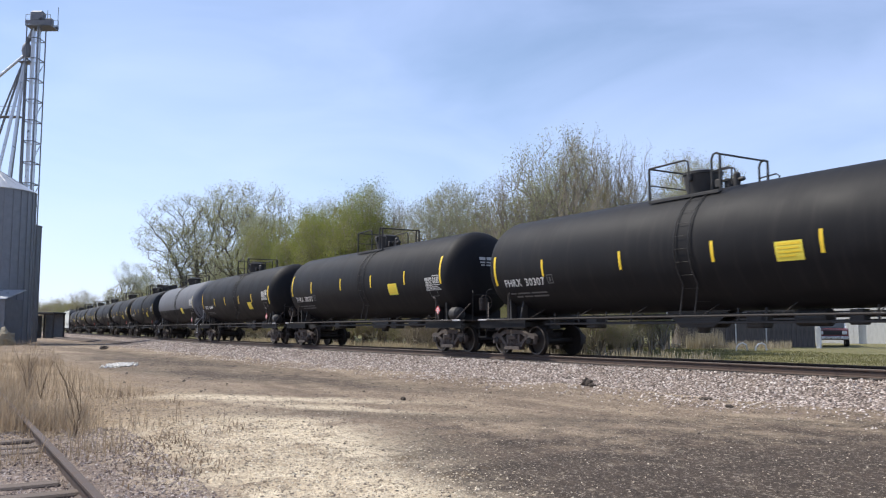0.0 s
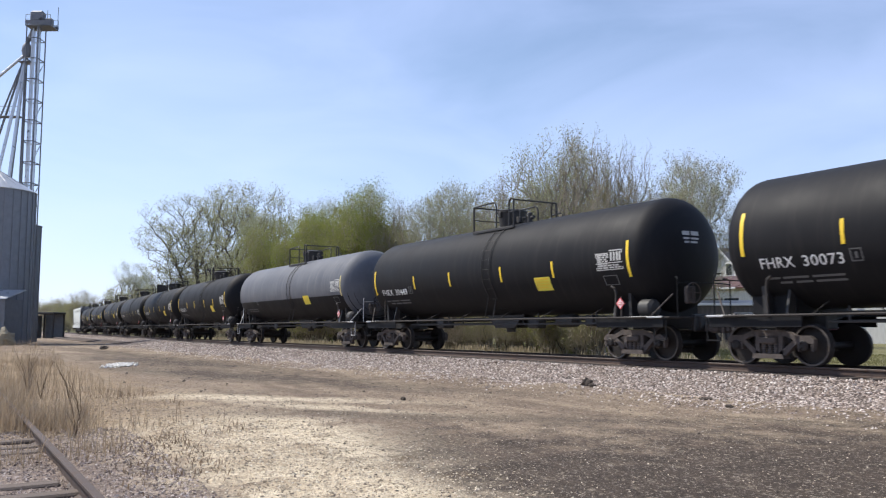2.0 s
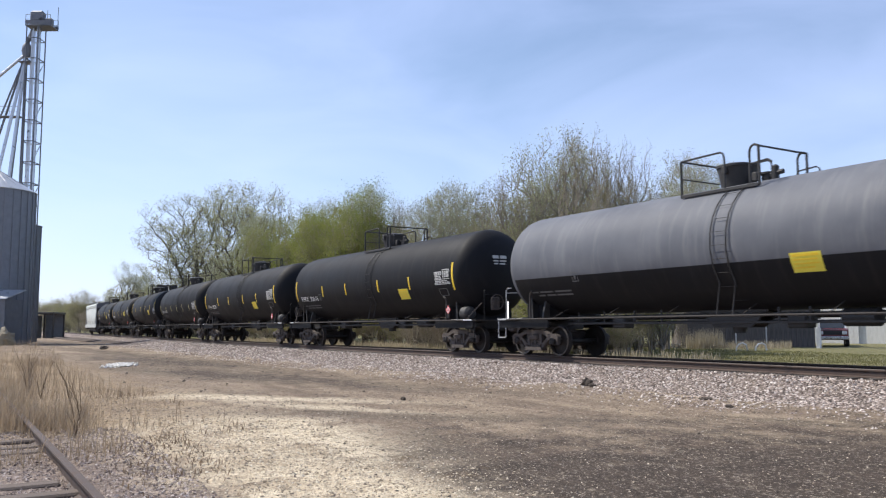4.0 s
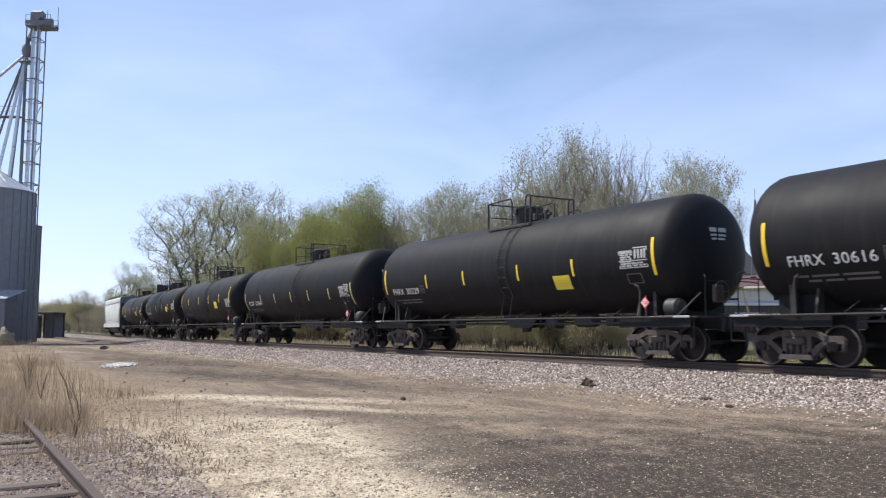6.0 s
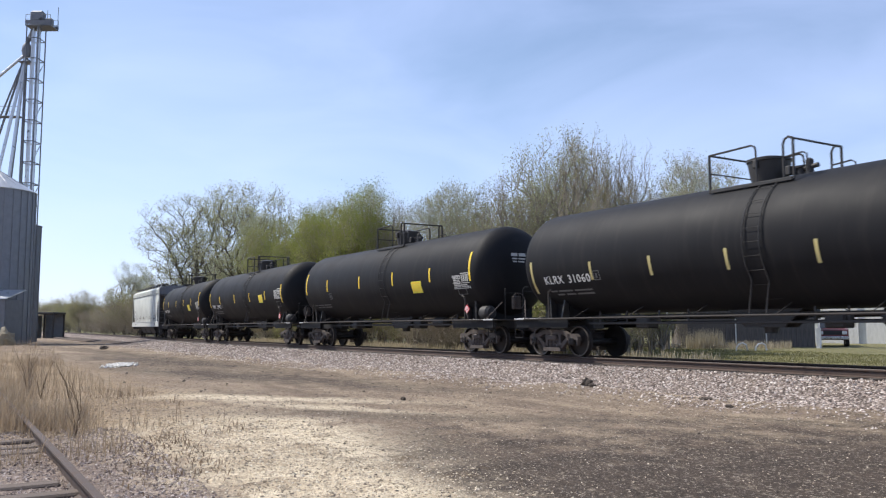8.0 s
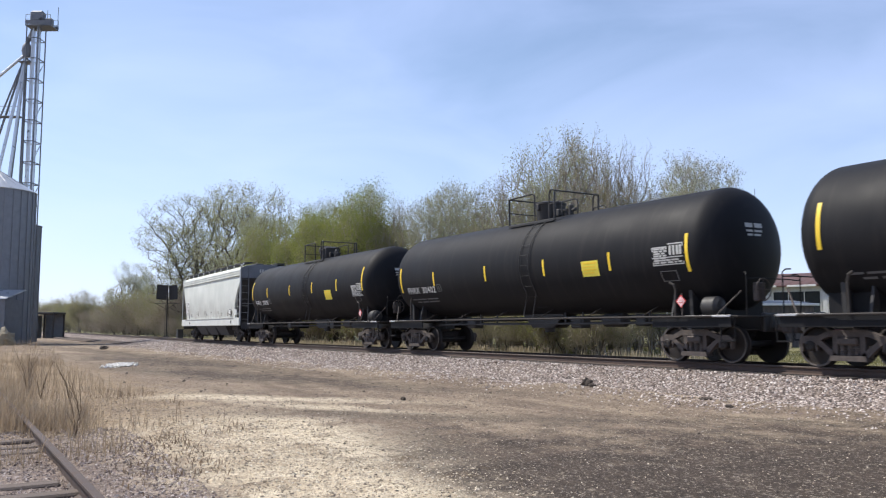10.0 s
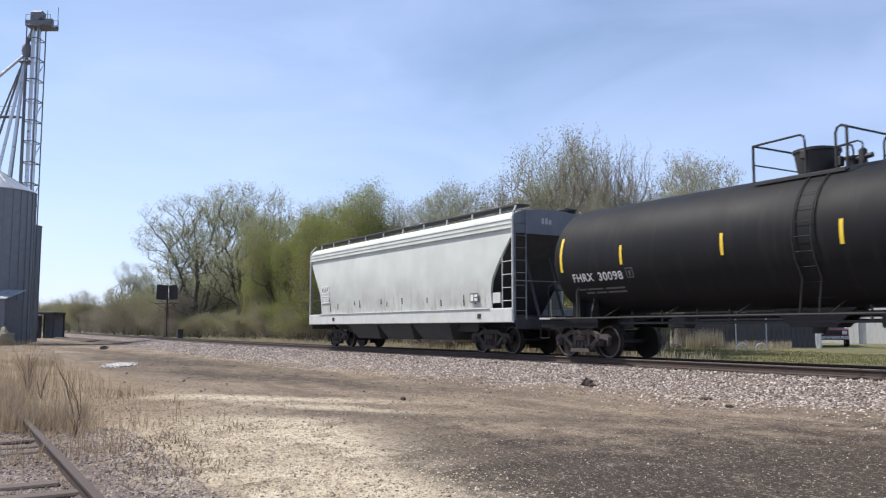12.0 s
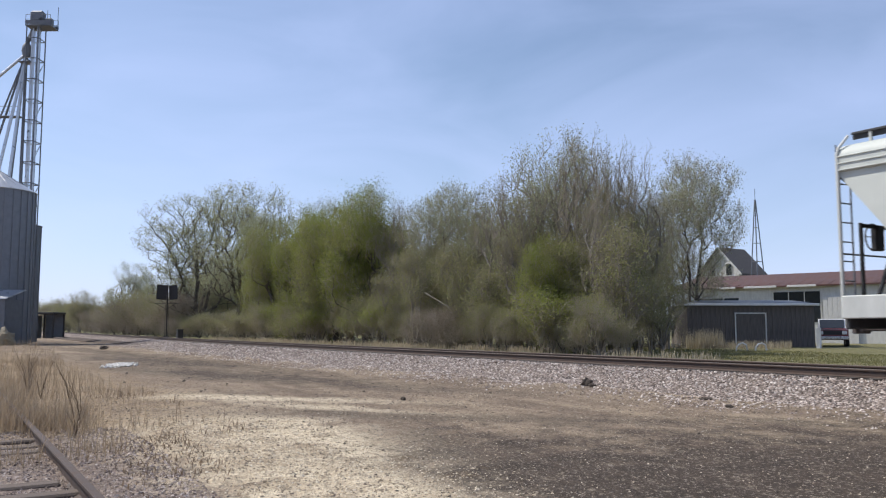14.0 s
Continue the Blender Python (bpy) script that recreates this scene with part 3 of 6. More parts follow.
def decal(x0, x1, z0, z1, lift=0.005, thick=0.004, nx=6, nz=6):
    """A thin curved plate that lies on the shell."""
    s = Shape()
    v, f = [], []
    for l in (lift, lift + thick):
        for i in range(nx + 1):
            for j in range(nz + 1):
                v.append(on_shell(x0 + (x1 - x0) * i / nx, z0 + (z1 - z0) * j / nz, l))
    n, half = nz + 1, (nx + 1) * (nz + 1)
    for i in range(nx):
        for j in range(nz):
            a = i * n + j
            f += [[a, a + 1, a + n + 1, a + n], [half + a, half + a + n, half + a + n + 1, half + a + 1]]
    rim = [i * n for i in range(nx + 1)] + [nx * n + j for j in range(1, n)] + [i * n + nz for i in range(nx - 1, -1, -1)] + [j for j in range(nz - 1, 0, -1)]
    for a, b in zip(rim, rim[1:] + rim[:1]):
        f.append([a, b, half + b, half + a])
    return s.add(v, f)


def lettering(name, text, x, z, size, mat, parent, curved=True, wide=1.0, fit=0.8, y=0.0, label=""):
    """Painted letters from the built-in font, laid on the tank or on a flat side."""
    cu = bpy.data.curves.new(name, "FONT")
    cu.body, cu.size, cu.offset, cu.resolution_u, cu.space_character = text, size, 0.004, 3, 1.08
    tmp = new("tmp_letters", cu)
    bpy.context.view_layer.update()
    me = bpy.data.meshes.new_from_object(tmp.evaluated_get(bpy.context.evaluated_depsgraph_get()))
    bpy.data.objects.remove(tmp)
    bm = bmesh.new()
    bm.from_mesh(me)
    if curved:
        wide = fit / max(v.co.x for v in bm.verts)
    bmesh.ops.subdivide_edges(bm, edges=[e for e in bm.edges if e.calc_length() > 0.12], cuts=1)
    for v in bm.verts:
        px, pz = x + v.co.x * wide, z + v.co.y
        v.co = on_shell(px, pz, 0.006) if curved else Vector((px, y, pz))
    bm.to_mesh(me)
    bm.free()
    me.materials.clear()
    me.materials.append(mat)
    ob = new(name, me)
    ob.parent = parent
    if label:
        ob["label"] = label
    return ob


def bars(rows, lift=0.006):
    """Unreadable writing: rows of (x0, x1, z, height) as plain bars on the shell."""
    s = Shape()
    for x0, x1, z, h in rows:
        d = decal(x0, x1, z, z + h, lift, 0.003, 5, 1)
        s.add(d.v, d.f)
    return s


def head_bars(rows):
    """Unreadable writing on the domed leading head: rows of (y0, y1, z, height) as plain bars."""
    s = Shape()
    for y0, y1, z0, h in rows:
        v = []
        for lift in (0.004, 0.008):
            for z in (z0, z0 + h):
                for i in range(5):
                    y = y0 + (y1 - y0) * i / 4
                    v.append((HALF + HEAD * math.sqrt(max(0.0, 1 - (y * y + (z - TANK_Z) ** 2) / TANK_R ** 2)) + lift, y, z))
        f = []
        for i in range(4):
            f += [(i, i + 1, i + 6, i + 5), (i + 10, i + 15, i + 16, i + 11), (i, i + 10, i + 11, i + 1), (i + 5, i + 6, i + 16, i + 15)]
        s.add(v, f + [(0, 5, 15, 10), (4, 14, 19, 9)])
    return s


def shell():
    prof = []
    for k in range(13):
        a = math.pi / 2 * k / 12
        prof.append((-HALF - HEAD * math.cos(a), max(TANK_R * math.sin(a), 0.0)))
    for k in range(12, -1, -1):
        a = math.pi / 2 * k / 12
        prof.append((HALF + HEAD * math.cos(a), max(TANK_R * math.sin(a), 0.0)))
    return Shape().spin(prof, 72, "x", (0, 0, TANK_Z))


def sideframe():
    """Cast truck side: top chord, sloping lower chords, pedestals and spring seat."""
    s = Shape()
    s.prism([(-1.14, 0.50), (-1.14, 0.60), (-1.02, 0.68), (-0.70, 0.68), (-0.42, 0.80), (0.42, 0.80), (0.70, 0.68), (1.02, 0.68), (1.14, 0.60), (1.14, 0.50),
             (0.74, 0.54), (0.44, 0.66), (-0.44, 0.66), (-0.74, 0.54)], -0.07, 0.07)
    for e in (-1, 1):
        s.prism([(e * 0.78, 0.56), (e * 0.64, 0.58), (e * 0.26, 0.29), (e * 0.34, 0.17)], -0.06, 0.06)
        s.prism([(e * 0.36, 0.68), (e * 0.25, 0.68), (e * 0.25, 0.26), (e * 0.36, 0.26)], -0.06, 0.06)
        s.prism([(e * 1.14, 0.56), (e * 1.07, 0.56), (e * 1.06, 0.34), (e * 1.12, 0.34)], -0.055, 0.055)
        s.prism([(e * 0.71, 0.56), (e * 0.78, 0.56), (e * 0.77, 0.36), (e * 0.73, 0.36)], -0.055, 0.055)
    s.prism([(-0.42, 0.16), (0.42, 0.16), (0.38, 0.27), (-0.38, 0.27)], -0.12, 0.12)
    return s


def springs():
    s = Shape()
    for x in (-0.16, 0.0, 0.16):
        prof = [(0.27 + 0.024 * k, 0.070 if k % 2 else 0.058) for k in range(10)]
        s.spin(prof, 12, "z", (x, 0, 0))
    s.box((0, 0, 0.57), (0.44, 0.26, 0.16), 0.03)
    return s


def wheel_prof(sgn):
    o = sgn * 0.7175
    return [(o + sgn * 0.02, 0.09), (o + sgn * 0.03, 0.16), (o - sgn * 0.01, 0.30), (o - sgn * 0.02, 0.395), (o + sgn * 0.075, 0.40), (o + sgn * 0.075, 0.452),
            (o - sgn * 0.03, AXLE_R), (o - sgn * 0.045, 0.482), (o - sgn * 0.06, 0.482), (o - sgn * 0.065, 0.40), (o - sgn * 0.045, 0.30), (o - sgn * 0.03, 0.16), (o - sgn * 0.05, 0.09)]


def wheelset():
    s = Shape()
    for sgn in (-1, 1):
        s.spin(wheel_prof(sgn), 36, "y", close=True)
    s.spin([(-1.03, 0.06), (-0.70, 0.085), (0.0, 0.078), (0.70, 0.085), (1.03, 0.06)], 14, "y")
    for sgn in (-1, 1):
        s.spin([(sgn * 0.88, 0.115), (sgn * 1.08, 0.115), (sgn * 1.10, 0.09)], 16, "y")
        for k in range(3):
            a = 2 * math.pi * k / 3
            s.box((0.055 * math.cos(a), sgn * 1.105, 0.055 * math.sin(a)), (0.035, 0.03, 0.035), 0.005)
    return s


def rim(sgn):
    o = sgn * 0.7175
    return Shape().spin([(o + sgn * 0.0765, 0.408), (o + sgn * 0.0785, 0.412), (o + sgn * 0.0785, 0.446), (o + sgn * 0.0765, 0.450)], 36, "y", close=True)


def truck(parent, x, mat=DUSTY, tag=""):
    """A two-axle truck; its wheelsets turn as the car rolls."""
    t = part("truck", lambda: Shape().box((0, 0, 0.60), (0.38, 1.9, 0.26), 0.04).box((0, 0, 0.80), (0.7, 0.7, 0.16), 0.03)
             .box((0, 0, 0.36), (1.3, 0.1, 0.08), 0.02).box((-0.55, 0, 0.36), (0.08, 1.5, 0.10), 0.02).box((0.55, 0, 0.36), (0.08, 1.5, 0.10), 0.02),
             mat, parent, "grimy cast steel truck", pose(x, 0, 0), "truck" + tag)
    for side in (-0.99, 0.99):
        part("sideframe", sideframe, mat, t, at=pose(0, side, 0), key="sideframe" + tag)
        part("spring_nest", springs, mat, t, at=pose(0, side, 0), key="springs" + tag)
    for a in (-0.89, 0.89):
        w = part("wheelset", wheelset, WHEEL, t, "rusty steel wheels on their axle", pose(a, 0, AXLE_R), "wheelset")
        WHEELSETS.append((w, a))
        for sgn in (-1, 1):
            part("wheel_rim", lambda: rim(sgn), TREAD, t, "bright worn rim face", pose(a, 0, AXLE_R), f"rim{sgn}")
    return t


def coupler(s=1):
    return Shape().box((0.0, 0, 0.86), (0.95, 0.14, 0.17), 0.03).box((0.38, -0.05, 0.86), (0.24, 0.30, 0.28), 0.05).box((0.47, 0.12, 0.86), (0.12, 0.10, 0.28), 0.03)


def underframe(e):
    """Stub sill, draft gear box, body bolster and saddles at one end."""
    s = Shape()
    s.box((e * 7.35, 0, 0.98), (2.5, 0.42, 0.34), 0.03)
    s.box((e * 8.5, 0, 0.98), (0.12, 0.8, 0.46), 0.03)
    s.box((e * 7.0, 0, 1.10), (0.55, 2.7, 0.10), 0.02)
    s.prism([(-1.12, 1.12), (1.12, 1.12), (1.16, 1.80), (1.08, 1.82), (0.7, 1.48), (-0.7, 1.48), (-1.08, 1.82), (-1.16, 1.80)], e * 7.0 - 0.05, e * 7.0 + 0.05, "yz")
    s.prism([(-1.2, 1.12), (1.2, 1.12), (1.05, 1.75), (0.7, 1.48), (-0.7, 1.48), (-1.05, 1.75)], e * 6.4 - 0.03, e * 6.4 + 0.03, "yz")
    return s


def side_rail(y):
    s = Shape().tube([(-7.9, y, 1.12), (-4, y, 1.13), (0, y, 1.13), (4, y, 1.13), (7.9, y, 1.12)], 0.026, 8)
    for x in (-5.6, -3.4, -1.2, 1.2, 3.4, 5.6):
        inner = y * 0.58
        s.tube([(x, y, 1.13), (x, inner, 1.42)], 0.013, 6)
    return s


def end_platform(e):
    s = Shape().box((e * 7.9, -1.05, 1.11), (1.1, 0.75, 0.04), 0.008).box((e * 7.9, 1.05, 1.11), (1.1, 0.75, 0.04), 0.008)
    s.box((e * 8.42, 0, 1.12), (0.3, 2.7, 0.035), 0.008)
    return s


def end_rails(e):
    """Grab irons and short steps at one end."""
    s = Shape()
    for y in (-1.0, 1.0):
        s.tube([(e * 8.55, y, 1.1), (e * 8.55, y, 2.10), (e * 8.50, y * 0.96, 2.16), (e * 8.40, y * 0.9, 2.16)], 0.017, 6)
    for y in (-1.36, 1.36):
        for x in (8.08, 8.48):
            s.tube([(e * x, y, 0.55), (e * x, y, 1.10)], 0.016, 6)
        s.tube([(e * 8.48, y, 0.55), (e * 8.08, y, 0.55)], 0.019, 6)
    s.tube([(e * 8.55, -1.0, 2.0), (e * 8.58, -0.6, 2.02), (e * 8.58, 0.6, 2.02), (e * 8.55, 1.0, 2.0)], 0.015, 6)
    return s


def brake_wheel():
    s = Shape()
    ring = [(8.68, -0.55 + 0.26 * math.cos(2 * math.pi * k / 20), 1.75 + 0.26 * math.sin(2 * math.pi * k / 20)) for k in range(21)]
    s.tube(ring, 0.016, 6, False)
    for k in range(4):
        a = math.pi * k / 2
        s.tube([(8.66, -0.55, 1.75), (8.68, -0.55 + 0.26 * math.cos(a), 1.75 + 0.26 * math.sin(a))], 0.012, 5)
    s.box((8.56, -0.55, 1.7), (0.16, 0.3, 0.45), 0.03)
    return s


def housing():
    """Protective housing over the manway, with its lid and hinge."""
    return Shape().spin([(-0.12, 0.40), (0.16, 0.46), (0.44, 0.50), (0.45, 0.53), (0.51, 0.53), (0.52, 0.50), (0.57, 0.30), (0.58, 0.0)], 28, "z", (0.1, 0, TANK_Z + TANK_R)).box((0.1, 0.5, TANK_Z + TANK_R + 0.42), (0.24, 0.12, 0.12), 0.02).box(
        (0.1, -0.5, TANK_Z + TANK_R + 0.36), (0.14, 0.10, 0.2), 0.02)


def valves():
    t = TANK_Z + TANK_R
    s = Shape().spin([(-0.1, 0.16), (0.16, 0.16), (0.17, 0.2), (0.22, 0.2), (0.24, 0.0)], 16, "z", (0.95, 0.05, t))
    s.spin([(-0.05, 0.09), (0.3, 0.09), (0.34, 0.05), (0.36, 0.0)], 12, "z", (1.28, -0.12, t)).box((0.78, -0.2, t + 0.12), (0.16, 0.14, 0.22), 0.02)
    s.tube([(0.95, 0.05, t + 0.14), (1.28, -0.12, t + 0.14), (1.5, -0.12, t + 0.16)], 0.06, 8)
    return s


def platform():
    t = TANK_Z + TANK_R
    s = Shape()
    for y in (-0.72, 0.72):
        for k in range(4):
            s.box((0.2, y + (k - 1.5) * 0.085, t - 0.20), (2.3, 0.06, 0.03), 0.006)
        s.box((0.2, y + (0.19 if y > 0 else -0.19), t - 0.21), (2.36, 0.03, 0.08), 0.008)
        for x in (-0.8, 0.2, 1.2):
            s.tube([(x, y, t - 0.22), (x, y * 0.9, t - 0.42)], 0.03, 6)
    return s


def platform_rail(e):
    """Bent pipe railing round one end of the top platform: along both sides and across."""
    t = TANK_Z + TANK_R
    x0, x1 = (-0.95, 0.42) if e < 0 else (1.42, 1.16)
    s = Shape()
    for y in (-0.90, 0.90):
        s.tube([(x0, y, t - 0.22), (x0, y, t + 0.70)], 0.034, 6)
        if e < 0:
            s.tube([(x0, y, t + 0.70), (x1 - 0.12, y, t + 0.73), (x1 - 0.03, y, t + 0.68), (x1, y, t + 0.56), (x1, y, t - 0.2)], 0.026, 6)
        else:
            s.tube([(x1, y, t - 0.2), (x1, y, t + 0.60), (x1 + 0.05, y, t + 0.71), (x1 + 0.14, y, t + 0.75), (x0, y, t + 0.70)], 0.030, 6)
            s.tube([(x1, y, t + 0.30), (x1 + 0.5, y, t + 0.34), (x1 + 0.6, y, t + 0.28), (x1 + 0.6, y, t - 0.1)], 0.02, 6)
    s.tube([(x0, -0.90, t + 0.70), (x0, 0.90, t + 0.70)], 0.026, 6)
    if e < 0:
        s.tube([(x0, -0.90, t + 0.25), (x0, 0.90, t + 0.25)], 0.018, 6)
    return s


def ladder():
    """Two thin stiles that follow the tank's side from the platform down to the side rail, with slim rungs."""
    s = Shape()
    zs = [TANK_Z + TANK_R * c for c in (0.86, 0.74, 0.58, 0.40, 0.15, -0.10, -0.35, -0.6)]
    for x in (0.52, 0.98):
        s.tube([on_shell(x, z, 0.06) for z in zs] + [Vector((x, -1.46, 1.13))], 0.017, 6)
    for k in range(9):
        z = 1.5 + k * 0.32
        s.tube([on_shell(0.52, z, 0.06), on_shell(0.98, z, 0.06)], 0.006, 5)
    return s


def under_gear():
    """Bottom outlet skid, brake reservoir and piping below the tank."""
    s = Shape().spin([(1.30, 0.22), (0.98, 0.24), (0.80, 0.16), (0.72, 0.16)], 16, "z")
    s.prism([(-1.1, 1.33), (1.1, 1.33), (0.55, 0.86), (-0.55, 0.86)], -0.28, -0.22).prism([(-1.1, 1.33), (1.1, 1.33), (0.55, 0.86), (-0.55, 0.86)], 0.22, 0.28)
    s.tube([(-6.2, 0.35, 1.16), (6.2, 0.35, 1.16)], 0.03, 6).tube([(-6.2, -0.3, 1.2), (6.2, -0.3, 1.2)], 0.02, 6)
    s.box((0, 0.05, 1.0), (11.6, 0.10, 0.08), 0.02).box((0, -0.75, 0.98), (11.4, 0.05, 0.06), 0.01)
    for x in (-5.2, -4.1, -2.9, -1.9, 1.7, 2.5, 5.2):
        s.box((x, -0.75, 1.14), (0.05, 0.04, 0.36), 0.008)
    for x in (-3.6, 2.1):
        s.box((x, -0.5, 1.02), (0.5, 0.4, 0.36), 0.04)
    s.spin([(3.0, 0.05), (3.08, 0.2), (3.85, 0.2), (3.93, 0.05)], 16, "x", (0, -0.35, 1.08)).box((4.5, -0.3, 1.08), (0.36, 0.26, 0.34), 0.03)
    return s


PLATE_AT = Vector((7.0, -1.50, 1.50))


def diamond():
    c = PLATE_AT
    return Shape().prism([(c.x - 0.16, c.z), (c.x, c.z - 0.16), (c.x + 0.16, c.z), (c.x, c.z + 0.16)], c.y - 0.006, c.y + 0.006)


def stencil_rows(dz):
    """A block of unreadable stencilled lines, boxes and tall bars."""
    r = random.Random(5)
    rows = [(6.12, 6.62, 2.86, 0.03), (6.66, 7.16, 2.93, 0.03), (6.12, 7.16, 2.60, 0.025), (6.12, 7.16, 2.42, 0.025), (6.12, 6.15, 2.42, 0.44), (7.13, 7.16, 2.42, 0.51)]
    rows += [(x, x + 0.07, 2.66, 0.24) for x in (6.70, 6.82, 6.94, 7.04)]
    for i in range(7):
        z, x = 2.465 + i * 0.058, 6.18
        while x < (7.05 if i < 2 else 6.58):
            w = r.uniform(0.08, 0.22)
            rows.append((x, min(x + w, 7.10 if i < 2 else 6.64), z, 0.042))
            x += w + r.uniform(0.02, 0.05)
    return bars([(a, b, z + dz, h) for a, b, z, h in rows])


def tank_car(k, marks, off, stripes, zs, ends, end_zs, placard, grey=False, tape=None, dz=0.0):
    """Tank car number k of the train; off: how far its couplers have shifted it; the rest places its tape and plates."""
    label = ("faded grey tank car with a black belly and yellow placard" if grey else
             "black tank car with faded tape and no notice plate" if placard is None else
             "black tank car with white lettering and yellow tape")
    x0 = CAR0 - PITCH * k + off
    car = thing("tank_car", label, "tank car", pose(x0, TRACK_Y, RAIL_Z), "tank cars of the train")
    MOVERS.append((car, x0))
    sh = part("shell", shell, GREY if grey else BLACK, car, key="shell_grey" if grey else "shell")
    long = ends[-1] > 7.3
    sh.scale.x = 1.015 if long else 1.0
    if grey:
        part("belly_coat", lambda: belly(), BLACK, car, "black coating on the lower half")
    for y in (-1.46, 1.46):
        part("side_rail", lambda: side_rail(y), GRIMY_SHADED, car, key=f"side_rail{y}")
    for e in (-1, 1):
        part("stub_sill", lambda: underframe(e), DARK_STEEL, car, key=f"underframe{e}")
        part("end_platform", lambda: end_platform(e), GRIMY_SHADED, car, key=f"end_platform{e}")
        part("end_handrail", lambda: end_rails(e), SILVER if grey else BLACK, car, key=f"end_rails{e}{grey}")
        part("coupler", coupler, DUSTY, car, at=pose(e * 8.57, 0, 0, 0, 0, 0 if e > 0 else 180), key="coupler")
        truck(car, e * 7.0)
    part("brake_cylinder", lambda: Shape().spin([(7.38, 0.0), (7.40, 0.17), (7.48, 0.25), (7.82, 0.25), (7.90, 0.17), (7.92, 0.0)], 18, "x", (0, -1.1, 1.36)), DARK_STEEL, car, "sooty brake cylinder", key="brake_cylinder")
    for e in (-1, 1):
        part("end_brace", lambda: Shape().tube([(e * 7.95, -1.36, 1.14), (e * 8.42, -1.02, 1.72)], 0.020, 6), SILVER if grey else DUSTY, car, key=f"end_brace{e}{grey}")
        # bright steel strip that paints the thin highlight along the platform edge
        part("platform_edge", lambda: Shape().box((e * 7.75, -1.44, 1.125), (1.35, 0.03, 0.05), 0.008), SILVER, car, "platform edge strip with a painted highlight", key=f"platform_edge{e}")
        for y in (-1.36, 1.36):
            part("end_sill_plate", lambda: Shape().box((e * 7.15, y, 0.985), (2.5, 0.04, 0.25), 0.01), BLACK, car, key=f"end_sill{e}{y}")
        part("saddle_edge", lambda: Shape().tube([(e * 6.72, -1.40, 1.12), (e * 6.74, -1.40, 1.80), (e * 6.70, -1.42, 1.92), (e * 6.58, -1.44, 1.98)], 0.035, 6), GRIMY_SHADED, car, "worn bent edge of the saddle plate", key=f"saddle_edge{e}")
        part("saddle_skirt", lambda: Shape().prism([(e * 6.35, 1.1), (e * 7.5, 1.1), (e * 7.5, 1.9), (e * 6.35, 1.9)], -0.92, 0.92), BLACK, car, key=f"skirt{e}")
    part("brake_wheel", brake_wheel, DUSTY, car, key="brake_wheel")
    part("manway_housing", housing, DARK_STEEL, car, key="housing")
    part("valve", valves, DARK_STEEL, car, key="valves")
    part("platform_grating", platform, DARK_STEEL, car, key="platform")
    for e in (-1, 1):
        part("platform_railing", lambda: platform_rail(e), DARK_STEEL, car, key=f"platform_rail{e}")
    part("ladder", ladder, DARK_STEEL, car, key="ladder")
    part("outlet_and_piping", under_gear, DARK_STEEL, car, key="under_gear")
    tape = tape or YELLOW
    for x in stripes:
        part("reflective_stripe", lambda: decal(x - 0.045, x + 0.045, zs[0], zs[1], nx=1), tape, car, "yellow reflective tape", key=f"stripe{x}{zs}{tape.name}")
    for x in ends:
        part("end_stripe", lambda: decal(x - 0.05, x + 0.05, end_zs[0], end_zs[1], nx=1, nz=12), tape, car, "tall yellow reflective tape", key=f"end_stripe{x}{end_zs}{tape.name}")
    if placard:
        a, b, lo, hi = placard
        pl = part("yellow_placard", lambda: decal(a, b, lo, hi), PLACARD, car, "plain yellow notice plate", key=f"yellow{placard}")
        up = (hi - lo) / 5
        part("notice_text", lambda: bars([(a + 0.06, b - 0.06, hi - up, 0.05), (a + 0.06, b - 0.10, hi - 2 * up, 0.03), (a + 0.06, b - 0.07, hi - 3 * up, 0.03), (a + 0.06, b - 0.2, hi - 4 * up, 0.03)], 0.011),
             YELLOW, pl, "faint unreadable print", key=f"notice{placard}")
    # test stencil panel near the leading end, unreadable
    part("stencil_panel", lambda: stencil_rows(dz), PRINT, car, "white stencilled test panel", key=f"panel{dz}")
    part("lower_stencil", lambda: bars([(6.3, 6.85, 2.26, 0.02), (6.3, 6.33, 2.02, 0.24), (6.82, 6.85, 2.02, 0.24), (6.3, 6.85, 2.02, 0.02)]), FAINT, car, key="low_panel")
    plate = part("hazard_placard", diamond, RED, car, "white and red diamond hazard plate", key="diamond")
    c = PLATE_AT
    part("placard_field", lambda: Shape().prism([(c.x - 0.13, c.z), (c.x, c.z - 0.13), (c.x + 0.13, c.z), (c.x, c.z + 0.13)], c.y - 0.010, c.y - 0.0065), PINK, plate, "faded pinkish white field", key="diamond_field")
    part("placard_panel", lambda: Shape().box((c.x, c.y - 0.013, c.z), (0.15, 0.006, 0.07), 0.001), RED, plate, "red panel behind the digits", key="diamond_panel")
    part("placard_digits", lambda: Shape().box((c.x - 0.045, c.y - 0.018, c.z), (0.03, 0.004, 0.045), 0.0005).box((c.x, c.y - 0.018, c.z), (0.03, 0.004, 0.045), 0.0005).box((c.x + 0.045, c.y - 0.018, c.z), (0.03, 0.004, 0.045), 0.0005), STENCIL, plate, "unreadable white digits", key="diamond_digits")
    part("placard_bracket", lambda: Shape().tube([(c.x, c.y + 0.035, 1.12), (c.x, c.y + 0.03, c.z + 0.2)], 0.022, 6), SILVER if grey else DUSTY, car, key=f"bracket{grey}")
